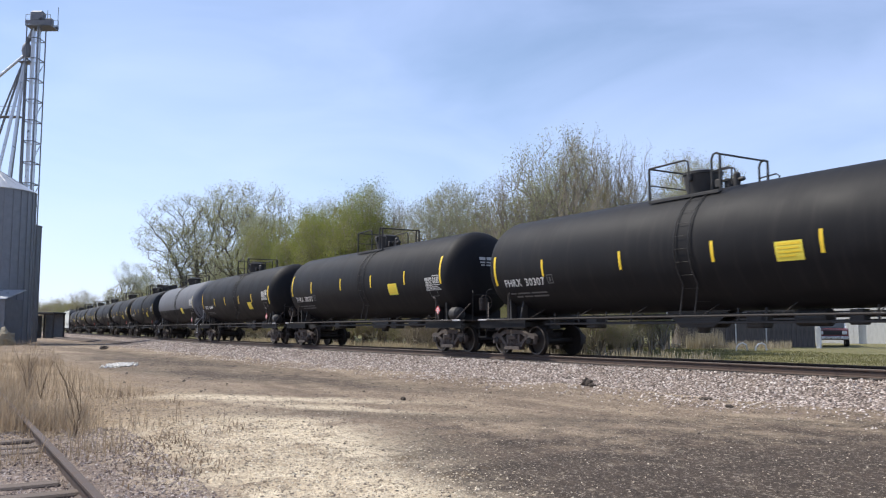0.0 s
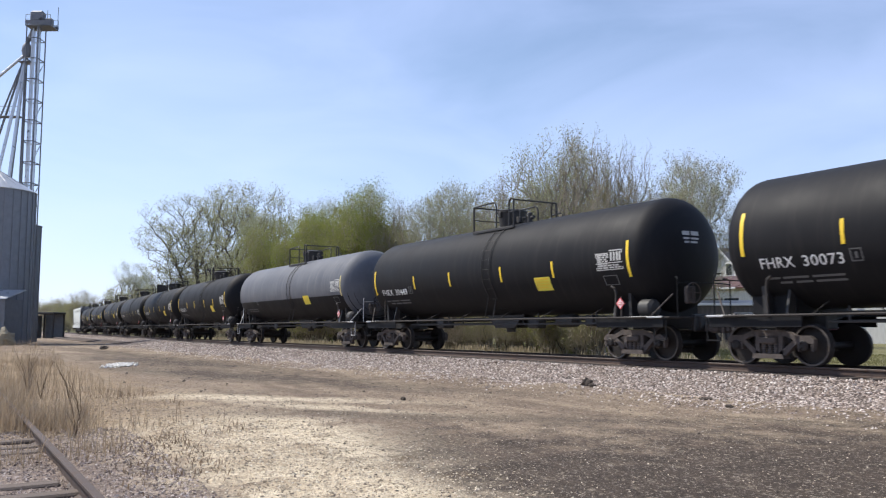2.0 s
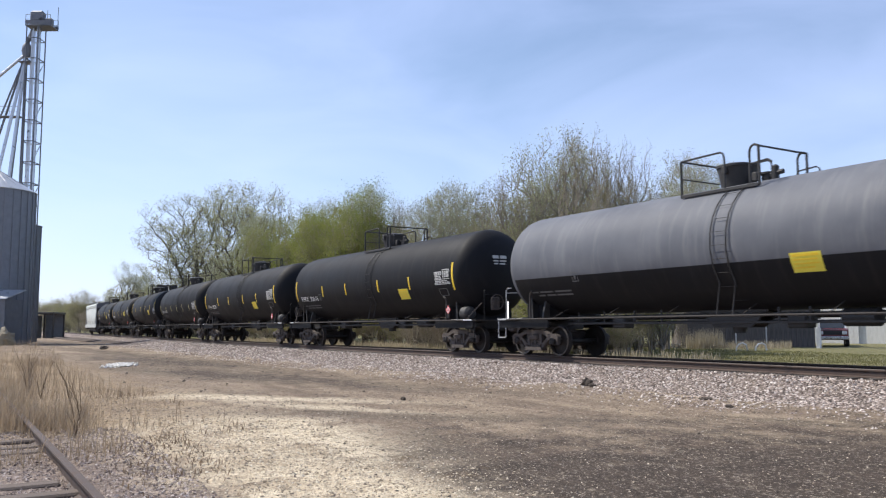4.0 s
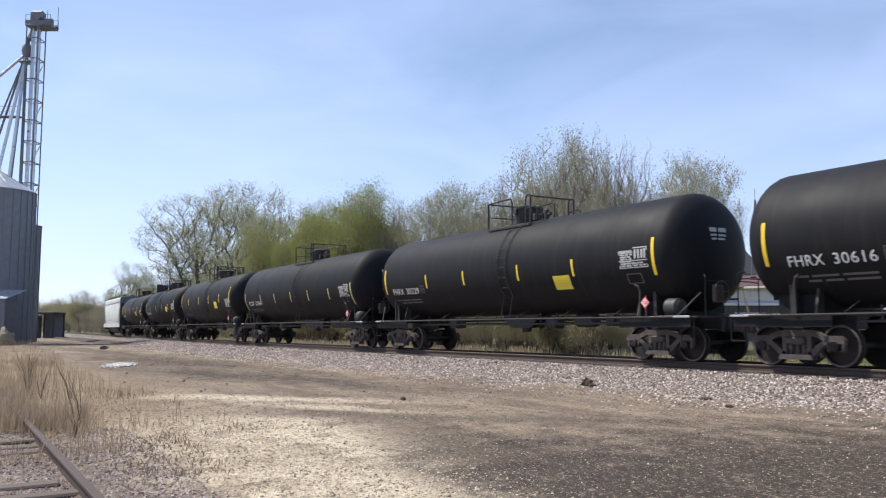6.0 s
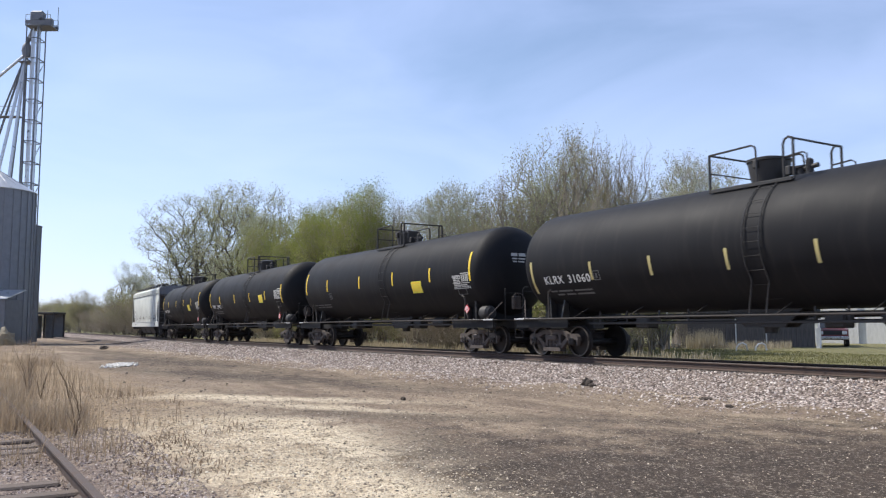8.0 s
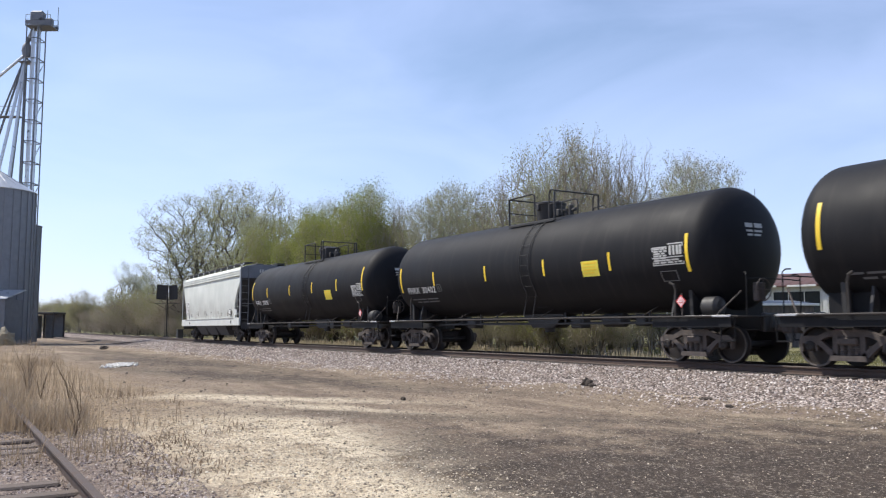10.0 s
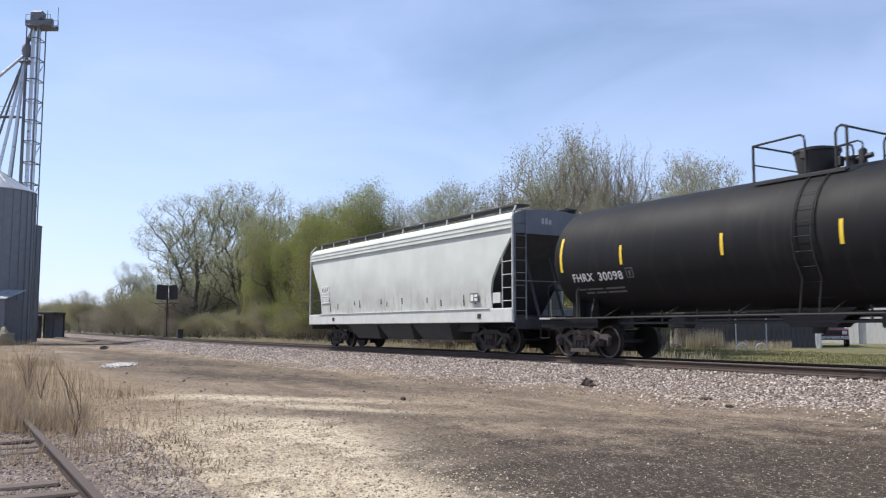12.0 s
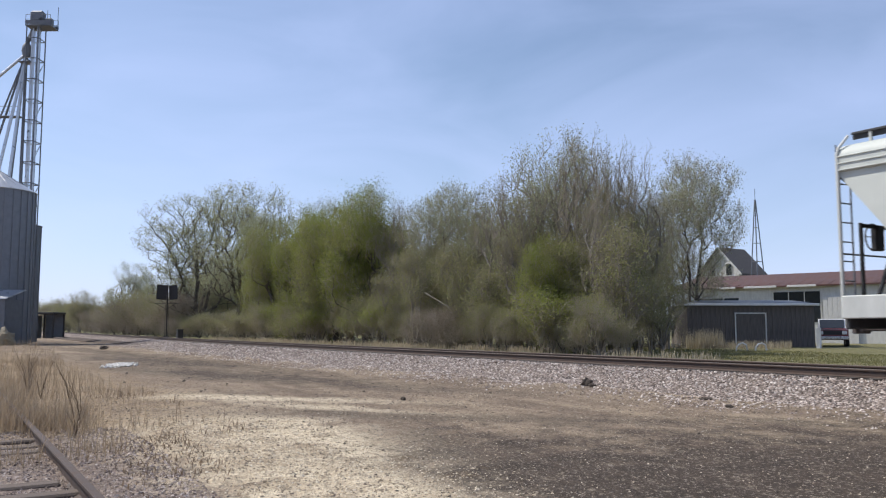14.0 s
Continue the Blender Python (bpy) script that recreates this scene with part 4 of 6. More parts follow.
    part("end_stencil", lambda: head_bars([(-0.42, -0.18, 3.30, 0.11), (-0.12, 0.16, 3.30, 0.11), (-0.40, -0.20, 3.19, 0.05), (-0.14, 0.14, 3.19, 0.05), (-0.38, -0.22, 3.09, 0.05), (-0.16, 0.08, 3.09, 0.05)]), FAINT if grey else PRINT, car, "small white stencils on the head", at=pose(0.12 if long else 0, 0, 0), key=f"end_stencil{grey}")
    if marks:
        mark, number = marks.split()
        lettering("reporting_mark", mark, -6.85, 2.16, 0.32, STENCIL, car, fit=0.88, label="white painted letters")
        lettering("car_number", number, -5.78, 2.16, 0.32, STENCIL, car, fit=0.97, label="white painted digits")
    part("capacity_stencil", lambda: bars([(-6.75, -6.45, 1.92, 0.045), (-6.38, -5.75, 1.92, 0.045), (-5.66, -4.9, 1.92, 0.045), (-6.5, -6.2, 1.82, 0.045), (-6.1, -5.7, 1.82, 0.045), (-5.62, -4.9, 1.82, 0.045)]), FAINT, car, key="capacity")
    part("class_stencil", lambda: bars([(-4.66, -4.40, 2.42, 0.025), (-4.66, -4.40, 2.18, 0.025), (-4.66, -4.635, 2.18, 0.26), (-4.425, -4.40, 2.18, 0.26), (-4.56, -4.50, 2.24, 0.13)]), FAINT, car, key="class")
    return car


def belly():
    """A skin just outside the lower part of the shell."""
    s = Shape()
    n, v, f = 24, [], []
    xs = [-HALF - 0.5, -HALF - 0.3, -HALF, -4, 0, 4, HALF, HALF + 0.3, HALF + 0.5]
    for x in xs:
        r = TANK_R * math.sqrt(max(0, 1 - (max(0, abs(x) - HALF) / HEAD) ** 2)) + 0.004
        for k in range(n + 1):
            a = math.pi + radians(18) + (math.pi - radians(36)) * k / n
            v.append((x, r * math.cos(a), TANK_Z + r * math.sin(a)))
    for i in range(len(xs) - 1):
        for k in range(n):
            f.append([i * (n + 1) + k, i * (n + 1) + k + 1, (i + 1) * (n + 1) + k + 1, (i + 1) * (n + 1) + k])
    return s.add(v, f)


LATE = ((-4.80, -1.47, 1.65, 4.52), (2.40, 2.90), (-7.27, 7.27), (2.22, 3.16), (3.38, 4.07, 2.29, 2.72))
HIGH = ((-4.76, -1.40, 1.63, 4.55), (2.54, 3.06), (-7.24, 7.24), (2.46, 3.46), (3.14, 3.88, 2.18, 2.62))
LOW = ((-4.14, -1.60, 1.54, 4.19), (2.33, 2.82), (-7.36, 7.36), (2.20, 3.17), (3.24, 3.99, 1.98, 2.38))
tank_car(0, "FHRX 30307", 0.0, *LATE)
tank_car(1, "FHRX 30073", 0.16, *HIGH, dz=-0.18)
tank_car(2, "FHRX 30449", 0.01, *LOW)
tank_car(3, "", 0.07, (), (2.0, 2.5), (7.27,), (2.30, 3.20), (2.58, 3.33, 2.03, 2.45), grey=True, tape=KHAKI, dz=0.1)
tank_car(4, "FHRX 30616", -0.19, *LOW)
tank_car(5, "FHRX 30229", -0.14, *LOW)
tank_car(6, "KLRX 31060", -0.07, (-4.72, -2.45, -0.01, 2.34, 4.90), (2.20, 2.70), (-7.38, 7.38), (1.90, 2.85), None, tape=KHAKI, dz=-0.16)
tank_car(7, "", -0.02, *HIGH, dz=-0.2)
tank_car(8, "FHRX 30402", 0.02, *LATE)
tank_car(9, "FHRX 30098", 0.17, *HIGH, dz=-0.18)


def hopper_car():
    """Covered hopper: side sheets, slope sheets, ribbed top plate, roof with walkway, outlets below."""
    x0 = -196.06
    car = thing("hopper_car", "weathered white covered hopper car with rust streaks", "hopper car", pose(x0, TRACK_Y, RAIL_Z))
    MOVERS.append((car, x0))
    L, W = 8.24, 1.55
    # slope sheets coloured dark for the shade at the car's ends
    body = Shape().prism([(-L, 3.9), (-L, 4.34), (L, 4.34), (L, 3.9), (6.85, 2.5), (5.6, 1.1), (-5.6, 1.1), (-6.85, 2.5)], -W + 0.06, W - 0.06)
    part("body", body, HOPPER_SHADE, car, "inner body and slope sheets with shade in their colour")
    for sgn in (-1, 1):
        s2 = Shape()
        # gently bulging sheet: strips stacked up the side
        def reach(z):
            pts = [(1.48, 7.0), (2.1, 6.98), (2.45, 7.08), (2.9, 7.38), (3.45, 7.83), (3.95, L)]
            for (za, xa), (zb, xb) in zip(pts, pts[1:]):
                if z <= zb:
                    return xa + (xb - xa) * (z - za) / (zb - za)
            return L
        zz = [1.48, 1.7, 1.9, 2.1, 2.3, 2.45, 2.7, 2.9, 3.2, 3.45, 3.7, 3.95, 4.05]
        nx, v, f = 16, [], []
        for z in zz:
            bulge = 0.06 * math.sin(math.pi * (z - 1.55) / 2.5)
            for i in range(nx + 1):
                v.append((-reach(z) + 2 * reach(z) * i / nx, sgn * (W - 0.055 + bulge), z))
        for j in range(len(zz) - 1):
            for i in range(nx):
                a = j * (nx + 1) + i
                f.append([a, a + 1, a + nx + 2, a + nx + 1])
        base = len(v)
        for z in zz:
            for i in range(nx + 1):
                v.append((-reach(z) + 2 * reach(z) * i / nx, sgn * (W - 0.09), z))
        for j in range(len(zz) - 1):
            for i in (0, nx):
                a = j * (nx + 1) + i
                f.append([a, a + nx + 1, base + a + nx + 1, base + a])
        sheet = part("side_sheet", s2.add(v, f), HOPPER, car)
        top = Shape().box((0, sgn * (W - 0.02), 4.19), (2 * L, 0.06, 0.32), 0.01)
        for z in (4.05, 4.19, 4.33):
            top.box((0, sgn * (W + 0.012), z), (2 * L, 0.04, 0.024), 0.008)
        part("top_plate", top, HOPPER, car, "ribbed white top plate")
        part("side_sill", Shape().box((0, sgn * W, 1.26), (16.5, 0.10, 0.46), 0.02).box((0, sgn * (W + 0.03), 1.49), (14.0, 0.12, 0.03), 0.01), SILL, car)
        for e in (-1, 1):
            part("corner_post", Shape().box((e * L, sgn * W, 2.72), (0.065, 0.07, 3.4), 0.012).tube([(e * L, sgn * W, 4.40), (e * (L - 0.02), sgn * (W - 0.03), 4.52), (e * (L - 0.12), sgn * (W - 0.22), 4.78)], 0.03, 6), SILL, car)
            lad = Shape()
            for k in range(4):
                lad.tube([(e * L, sgn * (W + 0.03), 1.72 + 0.42 * k), (e * 7.71, sgn * (W + 0.03), 1.72 + 0.42 * k)], 0.014, 5)
            lad.tube([(e * 7.71, sgn * (W + 0.03), 1.45), (e * 7.71, sgn * (W + 0.03), 3.2)], 0.02, 6)
            if e > 0:
                part("side_ladder", lad, SILL, car)
        for i in range(10):
            part("handrail_post", lambda: Shape().box((0, sgn * 1.22, 4.72), (0.06, 0.05, 0.28), 0.008), SILL, car, at=pose(-8.0 + 1.68 * i + (0.3 if i == 0 else 0), 0, 0), key=f"board_post{sgn}")
        # the dark of the roof walk is shade put into its colour
        part("running_board", Shape().box((0, sgn * 1.0, 4.83), (16.2, 0.52, 0.05), 0.008).box((0, sgn * 1.19, 4.78), (16.2, 0.03, 0.15), 0.008), HOPPER_SHADE, car)
    arc = [(-W, 4.33), (-W, 4.36), (-1.50, 4.47), (-1.36, 4.57), (-1.15, 4.63), (-0.6, 4.70), (0, 4.72), (0.6, 4.70), (1.15, 4.63), (1.36, 4.57), (1.50, 4.47), (W, 4.36), (W, 4.33)]
    part("roof", Shape().prism(arc, -L, L, "yz"), HOPPER, car)
    for e in (-1, 1):
        part("end_panel", Shape().prism([(y * 0.99, z - 0.005) for y, z in arc[1:-1]] + [(W - 0.08, 3.88), (-W + 0.08, 3.88)], e * (L + 0.004), e * (L + 0.03), "yz"), GALV_DARK, car, "blue-grey top end panel")
        part("end_marks", Shape().box((e * (L + 0.034), -0.35, 4.32), (0.006, 0.10, 0.20), 0.001).box((e * (L + 0.034), -0.20, 4.32), (0.006, 0.10, 0.20), 0.001).box((e * (L + 0.034), -0.05, 4.30), (0.006, 0.10, 0.14), 0.001), PRINT, car, "faint unreadable end marks")
    for x in (-5.4, -1.8, 1.8, 5.4):
        part("roof_hatch", Shape().box((x, 0, 4.80), (3.2, 0.5, 0.16), 0.03), HOPPER_SHADE, car)
    # outlets, beam and sill carry the underbody shadow as their colour
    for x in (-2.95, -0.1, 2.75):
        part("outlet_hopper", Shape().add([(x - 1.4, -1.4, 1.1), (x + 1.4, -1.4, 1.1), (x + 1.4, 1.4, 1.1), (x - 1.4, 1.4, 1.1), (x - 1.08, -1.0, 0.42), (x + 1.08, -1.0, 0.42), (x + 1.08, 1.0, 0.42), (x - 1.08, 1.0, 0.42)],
             [(0, 1, 5, 4), (1, 2, 6, 5), (2, 3, 7, 6), (3, 0, 4, 7), (4, 5, 6, 7), (3, 2, 1, 0)]), HOPPER_SHADE, car)
    part("outlet_beam", Shape().box((0, -0.85, 0.92), (10.6, 0.08, 0.40), 0.02).box((0, 0.85, 0.92), (10.6, 0.08, 0.40), 0.02), HOPPER_SHADE, car)
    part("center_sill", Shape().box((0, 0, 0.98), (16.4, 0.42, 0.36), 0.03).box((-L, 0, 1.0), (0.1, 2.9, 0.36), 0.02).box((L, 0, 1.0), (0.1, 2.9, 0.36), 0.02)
         .box((-7.3, 0, 1.22), (1.7, 2.9, 0.06), 0.01).box((7.3, 0, 1.22), (1.7, 2.9, 0.06), 0.01), HOPPER_SHADE, car)
    for e in (-1, 1):
        lad = Shape()
        for y in (-1.50, -1.06):
            lad.tube([(e * (L + 0.05), y, 1.1), (e * (L + 0.05), y, 4.6)], 0.022, 6)
        for k in range(8):
            lad.tube([(e * (L + 0.05), -1.50, 1.4 + 0.4 * k), (e * (L + 0.05), -1.06, 1.4 + 0.4 * k)], 0.016, 5)
        lad.tube([(e * (L + 0.04), -1.5, 2.35), (e * (L + 0.04), 1.5, 2.35)], 0.02, 6)
        part("end_ladder", lad, GALV_DARK, car)
        part("end_brace", Shape().tube([(e * L, -0.5, 1.2), (e * 7.5, -0.5, 3.2)], 0.05, 6).tube([(e * L, 0.5, 1.2), (e * 7.5, 0.5, 3.2)], 0.05, 6), HOPPER_SHADE, car)
        part("coupler", coupler, DUSTY, car, at=pose(e * 8.45, 0, 0, 0, 0, 0 if e > 0 else 180), key="coupler")
        # trucks take the darker steel to hold the shadow under the car
        truck(car, e * 6.25, GRIMY_SHADED, "_shaded")
    bw = Shape()
    ring = [(-8.28, -0.35 + 0.28 * math.cos(2 * math.pi * k / 20), 2.75 + 0.28 * math.sin(2 * math.pi * k / 20)) for k in range(21)]
    bw.tube(ring, 0.018, 6, False)
    for k in range(4):
        a = math.pi * k / 2
        bw.tube([(-8.26, -0.35, 2.75), (-8.28, -0.35 + 0.28 * math.cos(a), 2.75 + 0.28 * math.sin(a))], 0.012, 5)
    bw.box((-8.18, -0.35, 2.7), (0.14, 0.3, 0.5), 0.03).box((-8.16, -0.2, 2.95), (0.06, 1.6, 0.08), 0.01).box((-8.14, -1.0, 2.0), (0.06, 0.08, 2.0), 0.01)
    part("brake_wheel", bw, DARK_STEEL, car)
    for z, w in ((2.49, 0.80), (2.04, 0.80)):
        part("number_patch", Shape().box((-6.45, -W - 0.012, z + 0.13), (w + 0.12, 0.006, 0.34), 0.001), STENCIL, car, "white paint patch")
    for text, z in (("KLRX", 2.51), ("57133", 2.06)):
        lettering("car_lettering", text, -6.85, z, 0.34, INK, car, False, 0.92, y=-W - 0.018, label="dark stencilled reporting marks")
    pl = part("stencil_plate", Shape().box((6.04, -W - 0.018, 1.87), (0.5, 0.01, 0.32), 0.002), FAINT, car, "dark consolidated stencil plate")
    part("stencil_text", Shape().box((5.92, -W - 0.025, 1.87), (0.16, 0.006, 0.22), 0.001).box((6.15, -W - 0.025, 1.94), (0.18, 0.006, 0.08), 0.001).box((6.15, -W - 0.025, 1.81), (0.18, 0.006, 0.08), 0.001), STENCIL, pl)
    part("routing_board", Shape().box((7.38, -W - 0.02, 1.83), (0.42, 0.03, 0.34), 0.006), SILL, car)
    for x in (-5.4, 6.4):
        part("sill_bracket", Shape().box((x, -W - 0.055, 1.25), (0.2, 0.03, 0.16), 0.01), DARK_STEEL, car)
    for x in np.linspace(-6.2, 6.2, 11):
        z = 1.85 + random.uniform(-0.1, 0.1)
        part("rust_streak", Shape().box((x + random.uniform(-0.4, 0.4), -(W - 0.055 + 0.06 * math.sin(math.pi * (z - 1.55) / 2.5)), z), (random.uniform(0.03, 0.06), 0.03, random.uniform(0.2, 0.4)), 0.002), RAIL_STEEL if random.random() < 0.6 else FAINT, car)


hopper_car()


# ---- trees ----
def grow(seed, high, radius, base, lobes, stems, targets, twig, rise, count):
    """A tree that fills a lumpy crown: each new shoot joins the nearest wood below it, and wood thickens with what it bears.
    Returns segments (from, to, radius, radius, level) and the twig ends."""
    rng = np.random.default_rng(seed)
    low, top = high * base, high
    mid, half = (low + top) / 2, (top - low) / 2
    # the crown is a handful of overlapping lumps round an egg
    lumps = []
    for k in range(lobes):
        a, h = 2 * np.pi * (k + rng.uniform(0, 0.6)) / lobes * 1.618, rng.uniform(-0.75, 0.62)
        r = radius * 0.62 * math.sqrt(max(0.1, 1 - h * h)) * rng.uniform(0.7, 1.1)
        lumps.append((r * math.cos(a), r * math.sin(a), mid + h * half, radius * rng.uniform(0.34, 0.5), half * rng.uniform(0.26, 0.4)))
    lumps.append((0, 0, top - half * 0.42, radius * 0.45, half * 0.42))
    pts = []
    for k in range(targets):
        x, y, z, rr, rz = lumps[k % len(lumps)]
        d = rng.normal(0, 1, 3)
        d *= rng.uniform(0.25, 1.0) ** 0.45 / np.linalg.norm(d)
        pts.append((x + d[0] * rr, y + d[1] * rr, z + d[2] * rz))
    pts = np.array(pts)
    pts = pts[pts[:, 2] > max(low * 0.8, 0.25)]
    # stems
    nodes, parent, run = [], [], []
    for s in range(stems):
        a = 2 * np.pi * s / stems + rng.uniform(0, 1)
        lean = radius * (0.10 if stems == 1 else 0.30)
        foot = np.array([0.25 * math.cos(a), 0.25 * math.sin(a), -0.3]) * 0.35
        prev, tall = -1, (low + half * 0.9) * rng.uniform(0.85, 1.1)
        steps = 9
        for q in range(steps + 1):
            t = q / steps
            p = foot + np.array([math.cos(a) * lean * t ** 1.4, math.sin(a) * lean * t ** 1.4, tall * t]) + rng.normal(0, 0.005 * high, 3) * min(t * 3, 1) * np.array([1, 1, 0.2])
            nodes.append(p)
            parent.append(prev)
            run.append(0.0 if prev < 0 else run[prev] + np.linalg.norm(p - nodes[prev]))
            prev = len(nodes) - 1
    order = np.argsort(np.linalg.norm((pts - np.array([0, 0, low])) / np.array([1, 1, 1.2]), axis=1))
    buf = np.zeros((len(pts) * 3 + len(nodes) + 8, 3))
    cost = np.zeros(len(buf))
    n = len(nodes)
    buf[:n], cost[:n] = nodes, run
    ends = []
    for k in order:
        p = pts[k]
        d = p - buf[:n]
        dist = np.linalg.norm(d, axis=1)
        score = dist + 0.35 * cost[:n] + 3.0 * np.maximum(0, buf[:n, 2] - p[2] + rise * dist)
        score[:n] += 50 * (buf[:n, 2] < low * 0.55)
        b = int(np.argmin(score))
        prev = b
        pieces = 2 if dist[b] > 0.9 else 1
        for q in range(1, pieces + 1):
            t = q / pieces
            w = buf[b] + (p - buf[b]) * t
            if q < pieces:
                w = w + rng.normal(0, 0.04 * dist[b], 3) + np.array([0, 0, 0.05 * dist[b]])
            buf[n] = w
            cost[n] = cost[prev] + np.linalg.norm(w - buf[prev])
            parent.append(prev)
            prev = n
            n += 1
        ends.append(prev)
    buf = buf[:n]
    load = np.zeros(n)
    load[ends] += 1
    for q in range(n - 1, -1, -1):
        if parent[q] >= 0:
            load[parent[q]] += load[q]
    thick = (0.0205 if high > 15 else 0.0155) * high * np.sqrt(np.maximum(load, 1) / max(load.max(), 1)) * (1.0 if stems == 1 else 0.8)
    thick = np.maximum(thick, 0.012)
    V = [Vector(p) for p in buf]
    segs, tips = [], []
    for q in range(n):
        if parent[q] >= 0:
            segs.append((V[parent[q]], V[q], float(min(thick[parent[q]], thick[q] * 1.5)), float(thick[q]), 1 if thick[q] > 0.03 else 2))
    centre = Vector((0, 0, low))
    for e in ends:
        for k in range(count):
            way = (V[e] - centre).normalized() * 0.8 + Vector(rng.normal(0, 0.6, 3)) + Vector((0, 0, rise + 0.2))
            way.normalize()
            m = V[e] + way * twig * 0.5 * rng.uniform(0.6, 1.2)
            t = m + (way + Vector(rng.normal(0, 0.3, 3))).normalized() * twig * 0.5
            segs += [(V[e], m, 0.008, 0.0065, 3), (m, t, 0.0065, 0.004, 3)]
            tips += [(m, way), (t, way)]
    return segs, tips


def limb_mesh(name, segs, mat, n):
    v, f = [], []
    for a, b, ra, rb, level in segs:
        d = (b - a).normalized()
        s = d.orthogonal().normalized()
        u = d.cross(s)
        o = len(v)
        for p, r in ((a, ra), (b, rb)):
            for k in range(n):
                c = 2 * math.pi * k / n
                v.append(p + (s * math.cos(c) + u * math.sin(c)) * r)
        f += [(o + k, o + (k + 1) % n, o + n + (k + 1) % n, o + n + k) for k in range(n)]
    me = bpy.data.meshes.new(name)
    me.from_pydata([tuple(p) for p in v], [], f)
    me.materials.append(mat)
    me.polygons.foreach_set("use_smooth", [True] * len(me.polygons))
    return me


def leaf_mesh(name, tips, mat, per, size, scatter, seed):
    """Small folded leaves round the twig ends."""
    rng = np.random.default_rng(seed)
    base = np.array([tuple(p) for p, d in tips])
    p = np.repeat(base, per, 0)
    n = len(p)
    p = p + rng.normal(0, scatter, (n, 3))
    a = rng.normal(0, 1, (n, 3))
    a /= np.linalg.norm(a, axis=1)[:, None]
    b = np.cross(a, rng.normal(0, 1, (n, 3)))
    b /= np.linalg.norm(b, axis=1)[:, None]
    s = (size * rng.uniform(0.6, 1.4, n))[:, None]
    v = np.stack([p - a * s, p + b * s * 0.5, p + a * s, p - b * s * 0.5], 1).reshape(-1, 3)
    f = np.arange(n * 4).reshape(-1, 4)
    me = bpy.data.meshes.new(name)
    me.from_pydata(v.tolist(), [], f.tolist())
    me.materials.append(mat)
    return me


KINDS = {
    # seed, height, crown radius, crown base, lumps, stems, shoots, twig length, rise, twigs a shoot; leaf material, leaves a tip, leaf size, scatter, twig material
    "willow": ((3, 20.0, 8.6, 0.12, 17, 4, 900, 1.2, 0.2, 5), LEAF_PALE, 4, 0.085, 0.26, LIMB_DARK),
    "cottonwood": ((8, 18.0, 5.2, 0.14, 12, 3, 620, 1.1, 0.4, 5), LEAF_PALE, 4, 0.08, 0.25, LIMB_DARK),
    "green": ((12, 12.0, 3.5, 0.02, 16, 4, 800, 0.9, 0.35, 4), LEAF_GREEN, 10, 0.050, 0.27, TWIG),
    "olive": ((17, 11.0, 3.0, 0.02, 14, 4, 600, 0.9, 0.4, 4), LEAF_OLIVE, 7, 0.040, 0.25, TWIG),
    "grey": ((23, 12.0, 2.9, 0.14, 12, 3, 260, 1.1, 0.6, 5), LEAF_PALE, 4, 0.050, 0.16, TWIG_DARK),
    "bare": ((29, 12.0, 2.3, 0.18, 8, 3, 220, 1.3, 0.8, 4), LEAF_OLIVE, 3, 0.035, 0.12, TWIG_DARK),
    "round": ((31, 13.0, 4.4, 0.2, 18, 2, 950, 0.9, 0.35, 6), LEAF_PALE, 3, 0.050, 0.16, TWIG),
    "brush": ((37, 4.2, 2.1, 0.0, 6, 9, 150, 1.5, 1.0, 5), LEAF_OLIVE, 4, 0.038, 0.24, TWIG),
    "green_brush": ((41, 4.2, 1.8, 0.0, 6, 8, 150, 1.4, 1.0, 5), LEAF_GREEN, 5, 0.042, 0.24, TWIG),
    "brown_brush": ((43, 3.8, 2.1, 0.0, 6, 9, 150, 1.6, 1.1, 6), LEAF_BROWN, 2, 0.035, 0.22, TWIG),
    "sapling": ((47, 5.5, 1.1, 0.25, 6, 3, 90, 1.2, 0.9, 4), LEAF_OLIVE, 5, 0.042, 0.22, TWIG_DARK),
}
LABELS = {
    "willow": ("large spreading tree with pale spring buds beside the track", "tree"),
    "cottonwood": ("tall tree with pale budding crown beside the track", "tree"),
    "green": ("bushy tree in fresh green leaf behind the track", "tree"),
    "olive": ("slender tree with olive spring leaves behind the track", "tree"),
    "grey": ("grey-brown tree with few pale buds behind the track", "tree"),
    "bare": ("nearly bare tree with upright branches behind the track", "tree"),
    "round": ("pale round-crowned budding tree behind the lawn", "tree"),
    "brush": ("olive spring shrub in the undergrowth", "shrub"),
    "green_brush": ("fresh green shrub in the undergrowth", "shrub"),
    "sapling": ("slim sapling with sparse olive buds at the wood's edge", "tree"),
    "brown_brush": ("brown leafless shrub in the undergrowth", "shrub"),
}
PLANTS = {}


